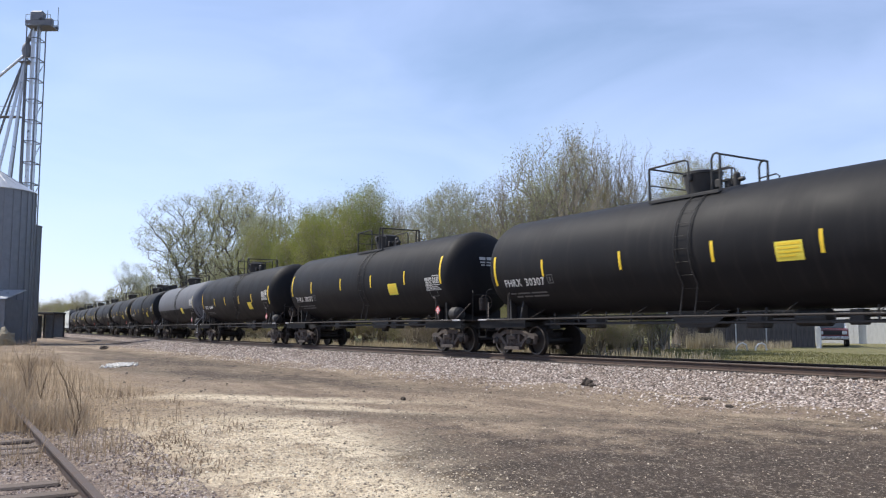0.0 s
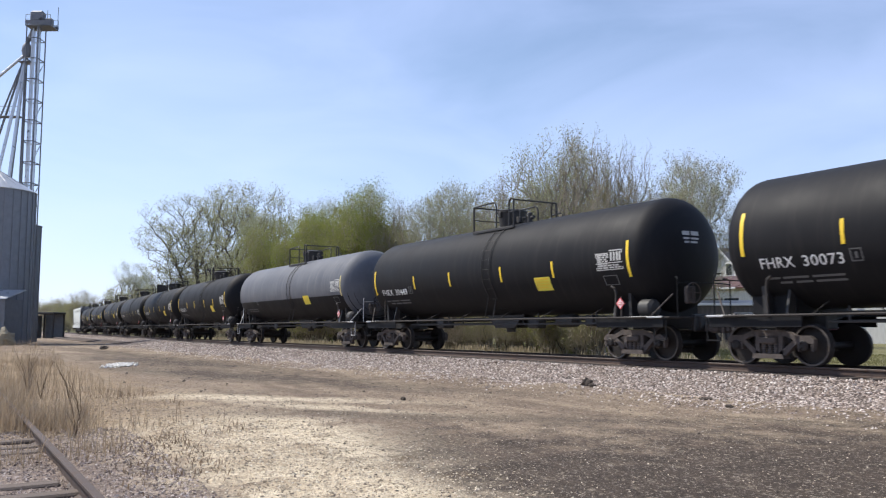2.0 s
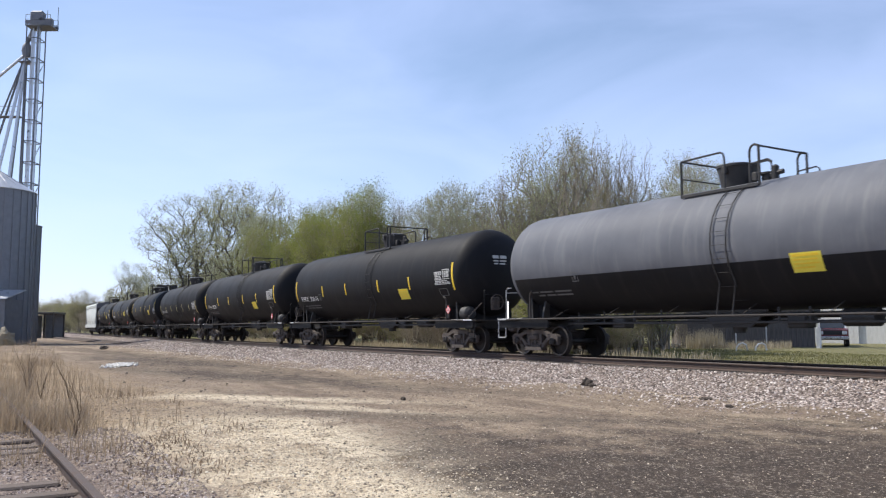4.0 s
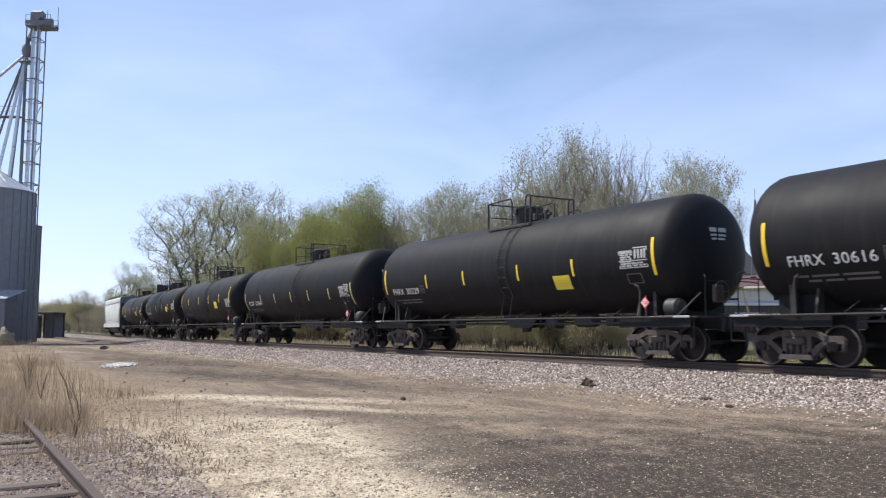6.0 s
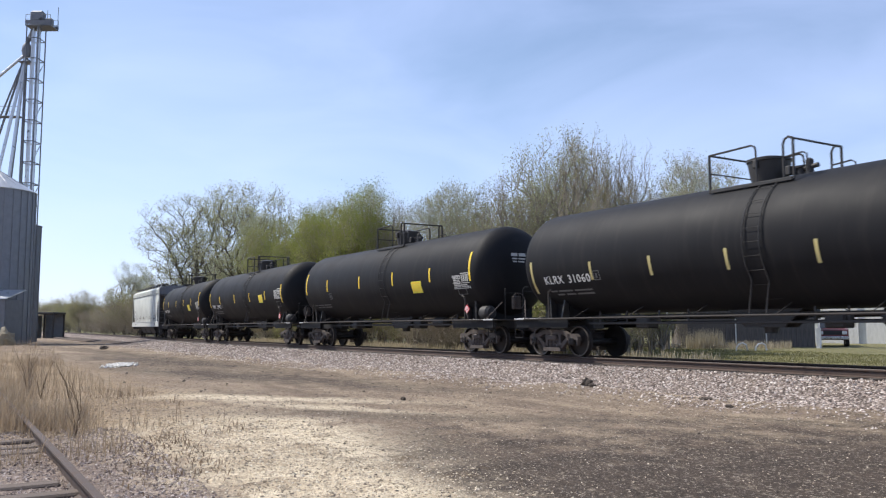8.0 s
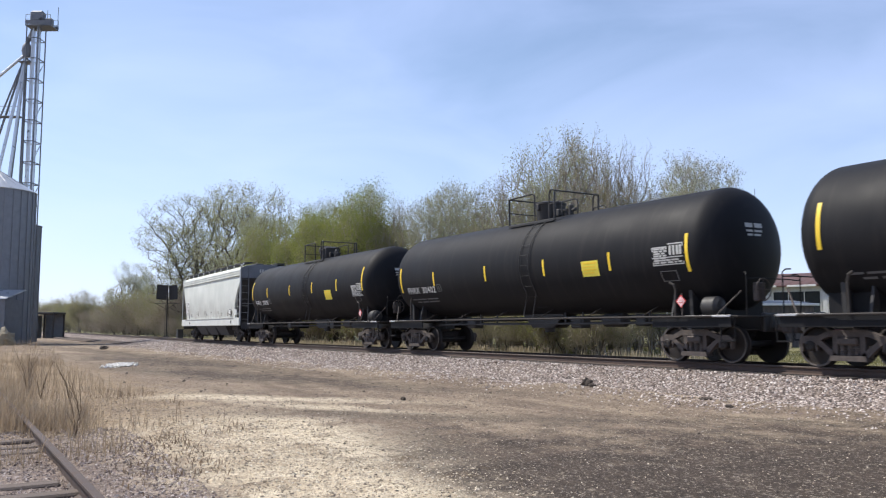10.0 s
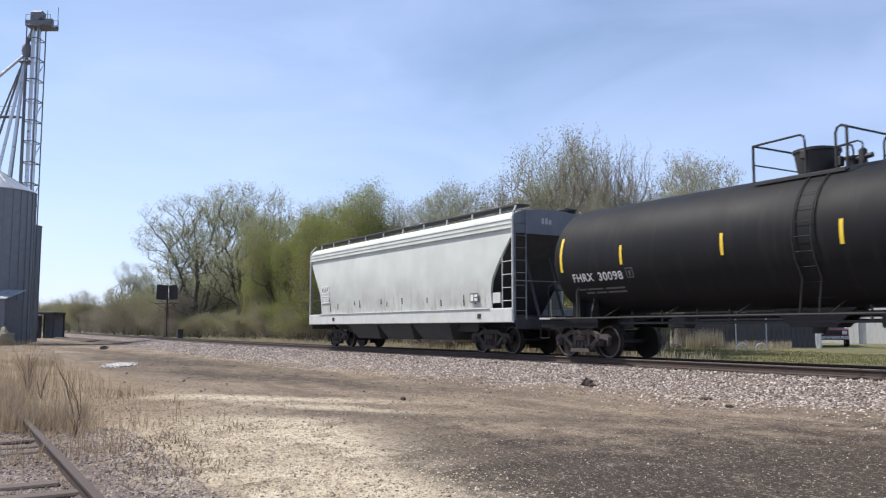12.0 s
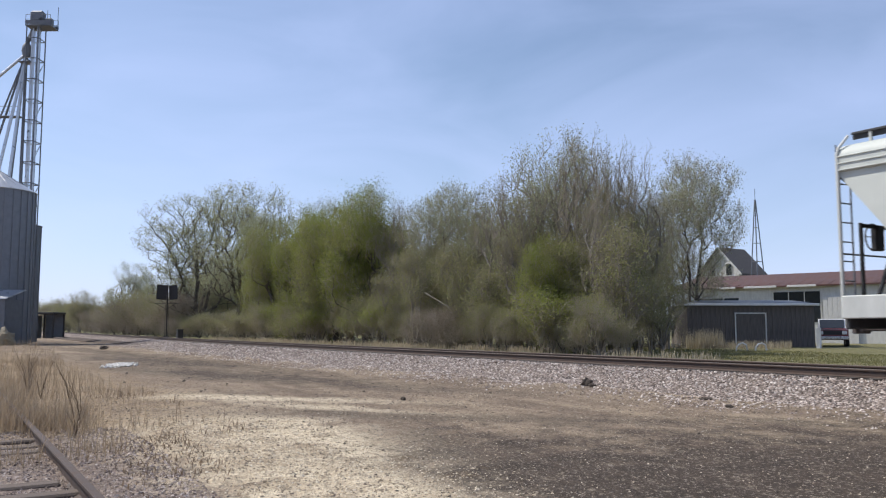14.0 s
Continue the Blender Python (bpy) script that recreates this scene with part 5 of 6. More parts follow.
def plant(kind, x, y, scale=1.0, turn=0.0, wide=1.0):
    spec = KINDS[kind]
    m = site(x, y, height(x, y), 0, 0, turn) @ Matrix.Diagonal((scale * wide, scale * wide, scale, 1))
    if kind in PLANTS:
        first = PLANTS[kind].scale
        return copy_thing(PLANTS[kind], m @ Matrix.Diagonal((1 / first[0], 1 / first[1], 1 / first[2], 1)))
    segs, tips = grow(*spec[0])
    top = max(max(a.z, b.z) for a, b, *_ in segs)
    k = spec[0][1] / top
    segs = [(a * k, b * k, ra * k, rb * k, l) for a, b, ra, rb, l in segs]
    tips = [(p * k, d) for p, d in tips]
    label, cat = LABELS[kind]
    ob = thing("tree" if cat == "tree" else "shrub", label, cat, None, "trees behind the track" if cat == "tree" else "undergrowth")
    limbs = [s for s in segs if s[4] <= 1]
    twigs = [s for s in segs if s[4] > 1]
    for name, me in (("trunk", limb_mesh("trunk", limbs, BARK_PALE if kind in ("grey", "bare", "olive", "sapling") else BARK, 6)), ("branchwork", limb_mesh("branchwork", twigs, spec[5], 3)),
                     ("crown", leaf_mesh("crown", tips, spec[1], spec[2], spec[3], spec[4], spec[0][0]))):
        o = new(name, me)
        o.parent = ob
    ob.matrix_basis = m
    PLANTS[kind] = ob
    return ob


def along(px_angle, y):
    """A place on a line beside the track, seen so many degrees off the far end of the track."""
    a = radians(px_angle)
    return -y / math.tan(a), y


def angle_of(side):
    """Degrees between the track's far end and a sight line that goes so far to the side for one metre ahead."""
    return math.degrees(YAW + math.atan(side))


def woods():
    rng = random.Random(6)
    # kind, sight line (side per metre ahead), row behind the track, height in metres, width factor
    rows = [
        ("willow", -0.332, 26.0, 22.6, 1.0), ("cottonwood", -0.272, 26.0, 19.2, 1.05), ("cottonwood", -0.226, 27.0, 17.0, 0.95),
        ("green", -0.222, 23.8, 12.0, 1.1), ("green", -0.182, 23.2, 12.0, 1.0), ("green", -0.145, 23.0, 11.5, 1.05), ("green", -0.105, 23.4, 12.2, 0.95), ("green", -0.125, 27.0, 12.0, 1.0),
        ("olive", -0.170, 28.0, 14.5, 1.0), ("grey", -0.078, 26.0, 12.0, 0.85), ("bare", -0.058, 24.5, 10.8, 0.9),
        ("olive", -0.030, 24.3, 9.6, 1.0), ("round", 0.012, 26.0, 11.2, 0.95), ("olive", 0.035, 24.3, 8.6, 1.0), ("olive", -0.015, 29.0, 11.0, 1.0),
        ("grey", 0.062, 24.8, 10.0, 1.0), ("bare", 0.088, 23.8, 10.0, 0.95), ("grey", 0.118, 24.8, 11.3, 0.95), ("olive", 0.075, 28.0, 9.6, 1.1),
        ("grey", 0.160, 24.8, 11.8, 1.0), ("bare", 0.188, 24.3, 11.3, 1.0), ("green", 0.142, 21.6, 5.6, 0.9), ("bare", 0.215, 22.5, 7.6, 0.9), ("bare", 0.105, 22.0, 8.0, 0.8), ("grey", 0.182, 28.0, 11.8, 0.95),
        ("bare", 0.228, 25.0, 10.5, 0.95), ("bare", 0.262, 26.0, 10.3, 0.95), ("olive", 0.205, 24.3, 7.6, 1.1), ("olive", 0.248, 25.0, 6.8, 1.1),
        ("round", 0.340, 40.0, 13.3, 0.93), ("bare", 0.302, 33.0, 8.6, 1.0), ("olive", 0.296, 30.0, 5.4, 1.2), ("grey", 0.283, 31.0, 8.6, 0.85),
    ]
    for kind, side, y, high, wide in rows:
        x, y = along(angle_of(side), y)
        plant(kind, x, y, high / KINDS[kind][0][1], rng.uniform(0, 360), wide)
    # undergrowth along the edge of the trees
    for i in range(38):
        side = -0.37 + 0.60 * i / 37 + rng.uniform(-0.012, 0.012)
        y = rng.uniform(20.6, 23.0)
        kind = "green_brush" if (-0.25 < side < -0.08 and i % 3 == 0) or 0.125 < side < 0.15 else rng.choice(["brush", "brush", "brown_brush", "brush"])
        x, y = along(angle_of(side), y)
        plant(kind, x, y, rng.uniform(0.35, 0.7) if side > -0.08 and kind != "green_brush" else rng.uniform(0.55, 0.9), rng.uniform(0, 360), rng.uniform(1.1, 1.6))
    # thin saplings break the edge of the wood
    for i in range(34):
        side = -0.20 + 0.47 * i / 33 + rng.uniform(-0.012, 0.012)
        x, y = along(angle_of(side), rng.uniform(21.0, 24.0))
        plant("sapling", x, y, rng.uniform(0.55, 1.15), rng.uniform(0, 360), rng.uniform(0.8, 1.3))
    # a second row behind closes the wood
    for i in range(30):
        side = -0.40 + 0.66 * i / 29
        x, y = along(angle_of(side), rng.uniform(29, 36))
        plant(rng.choice(["brush", "brown_brush", "olive"]), x, y, rng.uniform(0.9, 1.5) if i < 12 else rng.uniform(0.7, 1.0), rng.uniform(0, 360), 1.3)
    # farther on, towards the vanishing track
    for i, (side, depth, high) in enumerate([(-0.43, 150, 15.0), (-0.405, 150, 12.5), (-0.395, 150, 8.0),
                                             (-0.46, 190, 9.5), (-0.475, 210, 12.0), (-0.49, 210, 13.5), (-0.505, 250, 14.5), (-0.52, 295, 15.0), (-0.535, 350, 15.0), (-0.45, 180, 7.0)]):
        p = out(depth, side * depth)
        plant("cottonwood" if i < 2 else "olive", p.x, p.y, high / (18.0 if i < 2 else 12.0), rng.uniform(0, 360), 1.25)
    for i in range(34):
        side = -0.548 + 0.118 * i / 33
        depth = (24 + 7 * (i % 3)) / (math.sin(YAW) + math.cos(YAW) * side)
        p = out(depth, side * depth)
        plant(rng.choice(["brown_brush", "brush"]), p.x, p.y, depth / 300 * rng.uniform(2.0, 3.0), rng.uniform(0, 360), 1.5)
    for i in range(36):
        side = -0.56 + 0.215 * i / 35
        depth = (175 if i % 2 else 150) - 45 * i / 35
        p = out(depth, side * depth)
        if p.y > 19.5:
            plant(rng.choice(["brown_brush", "brush"]), p.x, p.y, rng.uniform(1.2, 1.9), rng.uniform(0, 360), 1.6)
    # low brush closes the view under the far crowns
    more = random.Random(17)
    for i in range(34):
        x, y = along(angle_of(-0.455 + 0.30 * i / 33), more.uniform(23.5, 27.0))
        plant(more.choice(["brown_brush", "brush"]), x, y, more.uniform(0.7, 1.1), more.uniform(0, 360), 1.5)


woods()


# ---- grasses ----
def blades(name, spots, mat, label, seed, width=0.006, lean=0.35, category="grass"):
    """Grass blades, two faces each, in one mesh: rows of x, y, z, height."""
    rng = np.random.default_rng(seed)
    n = len(spots)
    a = rng.uniform(0, 2 * np.pi, n)
    d = np.stack([np.cos(a), np.sin(a), np.zeros(n)], 1)
    s = np.stack([-np.sin(a), np.cos(a), np.zeros(n)], 1) * (width * rng.uniform(0.6, 1.5, n))[:, None]
    h = spots[:, 3:4]
    off = d * (h * rng.uniform(0.05, lean, n)[:, None])
    up = np.array([0, 0, 1.0]) * h
    b = spots[:, :3]
    m = b + up * 0.55 + off * 0.35
    v = np.stack([b - s, b + s, m + s * 0.8, m - s * 0.8, b + up + off], 1).reshape(-1, 3)
    i = np.arange(n) * 5
    f = [tuple(q) for q in np.stack([i, i + 1, i + 2, i + 3], 1).tolist()] + [tuple(q) for q in np.stack([i + 3, i + 2, i + 4], 1).tolist()]
    return tagged(raw(name, v, f, mat), label, category, kind="stuff")


def scatter(rng, n, x0, x1, y0, y1, low, high, thin=None):
    x, y = rng.uniform(x0, x1, n), rng.uniform(y0, y1, n)
    if thin is not None:
        keep = np.array([rng.random() < thin(a, b) for a, b in zip(x, y)])
        x, y = x[keep], y[keep]
    z = np.array([height(a, b) for a, b in zip(x, y)])
    return np.stack([x, y, z - 0.01, rng.uniform(low, high, len(x))], 1)


DEAD = leaf_mat("dead_brown_weeds", (0.15, 0.105, 0.072), (0.27, 0.205, 0.145), (0.18, 0.13, 0.09))


def grasses():
    rng = np.random.default_rng(12)

    def tuft(a, b):
        return max(0.0, noise.noise((a * 0.9, b * 0.9, 1.5)) * 1.6 + 0.35)
    weeds = [scatter(rng, 34000, -36, -11.0, -3.0, 2.6, 0.10, 0.50, lambda a, b: tuft(a, b) * (1.0 if b < 0.6 + 0.05 * (-12 - a) else 0.4)),
             scatter(rng, 4200, -13, -8.6, -1.6, 1.35, 0.06, 0.40, tuft), scatter(rng, 6500, -18, -9.6, -2.2, 1.5, 0.10, 0.50, tuft), scatter(rng, 5000, -75, -36, -6, 3.2, 0.3, 0.8, tuft)]
    blades("dry_grass", np.concatenate(weeds), STRAW, "dry straw-coloured weeds over the old siding", 3, 0.0036, 0.8)
    debris = [scatter(rng, 1700, -10.5, -6.4, 0.95, 2.2, 0.015, 0.09, lambda a, b: tuft(a, b) * 0.8), scatter(rng, 2600, -20, -10, 1.5, 3.2, 0.04, 0.2, lambda a, b: max(0, tuft(a, b) - 0.3))]
    blades("dead_weeds", np.concatenate(debris), DEAD, "dead brown weed litter beside the old rail", 14, 0.005, 1.6, "weeds")
    verge = [scatter(rng, 34000, -80, -16, 19.0, 21.8, 0.12, 0.5, lambda a, b: tuft(a, b) * max(0.1, 1 - abs(b - 20.3)))]
    blades("verge_grass", np.concatenate(verge), HAY, "pale dry grass along the edge of the trees", 5, 0.014)
    lawn = [scatter(rng, 40000, -34, 2, 19.2, 34, 0.03, 0.09)]
    blades("lawn_grass", np.concatenate(lawn), LAWN, "short green grass between track and shed", 8, 0.014)
    reeds = []
    for k in range(1500):
        side = rng.uniform(0.328, 0.47) if k % 3 else rng.normal(0.352, 0.012)
        dep = rng.uniform(42.5, 45.0)
        q = out(dep, side * dep)
        reeds.append((q.x, q.y, height(q.x, q.y) - 0.02, rng.uniform(0.3, 1.3 if side < 0.38 else 0.6)))
    blades("dry_reeds", np.array(reeds), HAY, "tall dry reeds in front of the plank shed", 21, 0.012, 0.3, "reeds")
    # bare weed stalks standing above the grass
    for i, (x, y, h) in enumerate(((-17.5, 0.75, 1.25), (-17.2, 0.95, 1.0), (-12.6, 1.25, 0.8), (-22, 0.9, 1.2), (-11.2, 1.05, 0.55), (-15.5, 1.35, 0.85))):
        r = random.Random(i)
        s = Shape()
        for k in range(5):
            a, t = r.uniform(0, 6.28), r.uniform(0.5, 1.0) * h
            s.tube([(0, 0, -0.02), (0.12 * t * math.cos(a), 0.12 * t * math.sin(a), t * 0.5), (0.38 * t * math.cos(a), 0.38 * t * math.sin(a), t)], [0.006, 0.005, 0.002], 4)
        st = part("weed_stalk", s, DEAD, at=site(x, y, height(x, y)))
        tagged(st, "dry bare weed stalk standing in straw", "weed", "dry weed stalks")


grasses()


def yard_stones():
    rng = np.random.default_rng(21)
    def rows(n, x0, x1, y0, y1, size, thin=None):
        s = scatter(rng, n, x0, x1, y0, y1, 0.5, 1.4, thin)
        s[:, 3] *= size
        s[:, 2] += 0.008
        return s
    def pale(a, b):
        u, w = (a + 8.0), (b - 2.9)
        c, s = math.cos(0.08), math.sin(0.08)
        p, q = (u * c + w * s) / 4.8, (-u * s + w * c) / 1.5
        return max(0.0, 1.08 - math.hypot(p, q))
    pebbles("limestone_gravel", LIMESTONE, np.concatenate([rows(36000, -14, -4, 0.6, 6.5, 0.015, pale), rows(6000, -14, -4, 0.6, 6.5, 0.023, pale), rows(3500, -14, -3, 3.0, 11.5, 0.013)]), 2, "pale limestone gravel scattered on the yard")
    pebbles("brown_gravel", DARK_STONE, np.concatenate([rows(24000, -17, -3, 1.0, 12.5, 0.013), rows(2000, -17, -3, 1.0, 12.5, 0.024), rows(4500, -38, -12, 2, 13, 0.020)]), 3, "brown and grey gravel pressed into the dirt")
    pebbles("yard_clods", CLOD, np.concatenate([rows(260, -17, -4, 1.5, 11.5, 0.024), rows(120, -40, -15, 3, 12, 0.045)]), 8, "small dark crumbs of earth strewn over the yard", "earth")
    pebbles("siding_stones", PURPLE_STONE, rows(9500, -12, -4.5, -0.9, 1.75, 0.022), 4, "purple-grey stones between the siding ties")


yard_stones()


def lump(name, x, y, size, mat, label, category, seed, flat=0.7, lift=0.0):
    bm = bmesh.new()
    bmesh.ops.create_icosphere(bm, subdivisions=3, radius=1)
    for v in bm.verts:
        n = 1 + 0.5 * noise.noise(v.co * 1.3 + Vector((seed, 0, 0))) + 0.25 * noise.noise(v.co * 3.5 + Vector((0, seed, 0)))
        v.co = Vector((v.co.x * n * size[0], v.co.y * n * size[1], v.co.z * n * size[2]))
    me = bpy.data.meshes.new(name)
    bm.to_mesh(me)
    bm.free()
    me.materials.append(mat)
    ob = new(name, me)
    gx, gy = lay(x, y)
    ob.location = (gx, gy, max(height(x, y), bed_top(gx, gy) if abs(gy - TRACK_Y) < 4 else 0) + size[2] * flat + lift)
    return tagged(ob, label, category)


lump("earth_clod", -13.25, 12.1, (0.14, 0.12, 0.11), CLOD, "dark clod of earth on the ballast edge", "clod", 1)
lump("earth_clod", -12.95, 12.0, (0.09, 0.08, 0.045), CLOD, "flat dark clod of earth on the ballast", "clod", 4)
lump("earth_clod", -9.75, 12.0, (0.15, 0.10, 0.035), CLOD, "flat brown clod in the ballast stones", "clod", 2)
lump("earth_clod", -8.6, 11.2, (0.08, 0.06, 0.03), CLOD, "small brown clod on the dirt", "clod", 7)
lump("earth_clod", -13.1, 7.1, (0.06, 0.05, 0.03), CLOD, "small brown clod on the dirt", "clod", 9)
lump("dirt_heap", -56.5, 6.9, (0.38, 0.3, 0.14), CLOD, "small dark heap on the yard", "heap", 5)


def rubble():
    rng = np.random.default_rng(9)
    n = 260
    x = rng.normal(-31.0, 0.75, n)
    y = 4.4 + (x + 31) * -0.35 + rng.normal(0, 0.22, n)
    z = np.array([height(a, b) for a, b in zip(x, y)]) + 0.03
    pebbles("white_rubble", CHALK, np.stack([x, y, z, rng.uniform(0.03, 0.11, n)], 1), 6, "patch of white rubble on the dirt", "rubble")
    at = out(46, 0.285 * 46)
    x = at.x + rng.normal(0, 1.5, 500)
    y = at.y + (x - at.x) * 0.4 + rng.normal(0, 0.25, 500)
    z = np.array([height(a, b) for a, b in zip(x, y)]) + rng.random(500) * 0.22
    pebbles("pale_gravel_heap", LIMESTONE, np.stack([x, y, z, rng.uniform(0.04, 0.09, 500)], 1), 7, "low spread of pale gravel on the lawn", "gravel")


rubble()

# a fallen pale trunk leaning among the trees
lx, ly = along(angle_of(-0.030), 20.8)
log = part("dead_branch", Shape().tube([(0.2, 0.1, 3.35), (1.1, 0, 2.85), (2.2, 0.1, 2.2), (3.9, 0.2, 0.1)], [0.03, 0.04, 0.045, 0.03], 8), TWIG, at=site(lx, ly, 0.1, 0, 0, 40))
tagged(log, "pale dead branch leaning among the trees", "branch")


# ---- grain elevator ----
def grain_bin(p, radius, eave, label, peak=None, mat=GALV, stiff=28):
    b = thing("grain_bin", label, "grain bin", site(p.x, p.y, 0), "grain bins of the elevator")
    prof, z = [], 0.0
    n = int(eave / 0.11)
    for k in range(n + 1):
        prof.append((eave * k / n, radius + (0.012 if k % 2 else -0.012)))
    part("wall", Shape().spin([(0.0, radius)] + prof, 72, "z"), mat, b, "corrugated galvanized steel wall")
    for k in range(stiff):
        a = 2 * math.pi * k / stiff
        part("stiffener", lambda: Shape().box((0, 0, eave / 2), (0.07, 0.13, eave - 0.05), 0.015), mat, b, key=f"stiff{radius}{eave}",
             at=pose((radius + 0.04) * math.cos(a), (radius + 0.04) * math.sin(a), 0, 0, 0, math.degrees(a)))
    rise = peak or radius * 0.56
    part("roof", Shape().spin([(eave - 0.06, radius + 0.12), (eave, radius + 0.13), (eave + rise, 0.42), (eave + rise + 0.12, 0.42), (eave + rise + 0.22, 0.0)], 40, "z"), GALV_BRIGHT if mat is GALV else mat, b, "conical steel roof")
    for k in range(20):
        a = 2 * math.pi * k / 20
        s0, s1 = Vector((math.cos(a) * radius, math.sin(a) * radius, eave + 0.03)), Vector((math.cos(a) * 0.5, math.sin(a) * 0.5, eave + rise * 0.98))
        part("roof_rib", Shape().tube([s0, s1], 0.035, 5), mat, b)
    return b


BIN_D = 70.0
BIN_AT = out(BIN_D, -0.614 * BIN_D)
grain_bin(BIN_AT, 3.55, 14.5, "tall corrugated steel grain bin with conical roof")
grain_bin(out(82, -0.5795 * 82), 2.3, 12.9, "narrow steel bin behind the tall grain bin", 0.35, GALV_DARK, 14)


def elevator_leg():
    """Bucket elevator: twin casings in a lattice tower, head platform, distributor and spouts."""
    p = out(74, -0.5735 * 74)
    turn = math.degrees(math.atan2(RIGHT.y, RIGHT.x))
    t = thing("elevator_leg", "tall steel bucket elevator tower with spouts", "grain elevator", site(p.x, p.y, 0, 0, 0, turn))
    top = 32.9
    for x in (0.28, 0.82):
        part("leg_casing", Shape().box((x - 0.15, 0, top / 2), (0.26, 0.40, top), 0.02), GALV_BRIGHT, t, "galvanized leg casing")
    for x in (-0.2, 1.0):
        for y in (-0.8, 0.8):
            part("tower_post", Shape().box((x, y, top / 2), (0.10, 0.10, top), 0.01), GALV_DARK, t)
    z = 1.0
    i = 0
    while z < top - 0.5:
        s = Shape()
        for y in (-0.8, 0.8):
            s.box((0.4, y, z), (1.3, 0.07, 0.10), 0.008)
        for x in (-0.2, 1.0):
            s.box((x, 0, z), (0.07, 1.6, 0.10), 0.008)
        part("tower_girt", s, GALV_DARK, t)
        if i % 2 == 0:
            part("tower_brace", Shape().tube([(-0.2, 0.8, z), (1.0, 0.8, z + 2.1)], 0.025, 5).tube([(1.0, -0.8, z), (1.0, 0.8, z + 2.1)], 0.025, 5), GALV_DARK, t)
        z += 2.15
        i += 1
    part("head_platform", Shape().box((0.95, 0, top - 0.5), (2.6, 1.8, 0.10), 0.01).box((0.95, -0.9, top - 0.2), (2.6, 0.04, 0.4), 0.005).box((0.95, 0.9, top - 0.2), (2.6, 0.04, 0.4), 0.005), GALV_DARK, t)
    part("head_housing", Shape().box((0.5, 0, top + 0.45), (1.4, 0.9, 1.6), 0.25).box((1.75, 0, top + 0.05), (0.6, 0.6, 0.8), 0.05).spin([(-0.35, 0.28), (0.35, 0.28)], 16, "y", (1.0, -0.6, top + 0.4)), GALV_DARK, t, "weathered head pulley housing")
    rail = Shape()
    for x in (-0.3, 0.5, 1.4, 2.2):
        for y in (-0.9, 0.9):
            rail.tube([(x, y, top - 0.5), (x, y, top + 0.6)], 0.03, 5)
    for y in (-0.9, 0.9):
        for zz in (0.1, 0.6):
            rail.tube([(-0.3, y, top + zz), (2.2, y, top + zz)], 0.025, 5)
    part("platform_railing", rail, GALV_DARK, t)
    part("antenna", Shape().tube([(2.2, 0.8, top - 0.5), (2.2, 0.8, top + 2.0)], 0.03, 5), GALV_DARK, t)
    part("antenna", Shape().tube([(1.1, 0.8, top - 0.5), (1.1, 0.8, top + 1.7)], 0.03, 5), GALV_DARK, t)
    hub = Vector((-0.5, 0, top - 2.9))
    part("distributor", Shape().spin([(0.8, 0.22), (0.45, 0.42), (-0.1, 0.50), (-0.7, 0.34)], 12, "z", hub).tube([(0.2, 0, top - 0.4), tuple(hub + Vector((0, 0, 0.8)))], 0.22, 8).box(tuple(hub + Vector((0, 0, -1.3))), (1.2, 1.2, 0.08), 0.01), GALV_DARK, t)
    ends = [(-6.2, -1.0, 23.8, 0.15, GALV_BRIGHT), (-3.2, -1.5, 19.5, 0.09, GALV_DARK), (-2.35, -1.8, 14.3, 0.16, GALV_BRIGHT), (-1.25, -1.2, 14.5, 0.15, GALV_BRIGHT),
            (-4.3, -0.5, 15.2, 0.11, GALV_DARK), (-2.1, 0.8, 14.0, 0.10, GALV_DARK), (-0.9, 0.9, 12.0, 0.13, GALV)]
    for x, y, zz, r, m in ends:
        part("spout", Shape().tube([tuple(hub + Vector((0, 0, -0.3))), (x, y, zz)], r, 10), m, t, "sloping grain spout")
    walkway = Shape().box((-3.2, 0, 23.0), (5.0, 0.8, 0.10), 0.01)
    for x in (-5.4, -4.2, -3.0, -1.8):
        walkway.tube([(x, -0.4, 23.0), (x, -0.4, 24.0)], 0.025, 5)
    walkway.tube([(-5.6, -0.4, 24.0), (-0.8, -0.4, 24.0)], 0.025, 5).tube([(-5.6, -0.4, 23.5), (-0.8, -0.4, 23.5)], 0.02, 5)
    part("catwalk", walkway, GALV_DARK, t)
    part("motor", Shape().spin([(-0.35, 0.22), (0.35, 0.22)], 14, "x", (-3.9, -0.4, 18.9)).box((-3.9, -0.4, 18.65), (0.7, 0.4, 0.14), 0.02), GALV_DARK, t)
    lad = Shape()
    for x in (0.95, 1.35):
        lad.tube([(x, -0.95, 0.5), (x, -0.95, top - 0.5)], 0.022, 4)
    part("tower_ladder", lad, GALV_DARK, t)


elevator_leg()


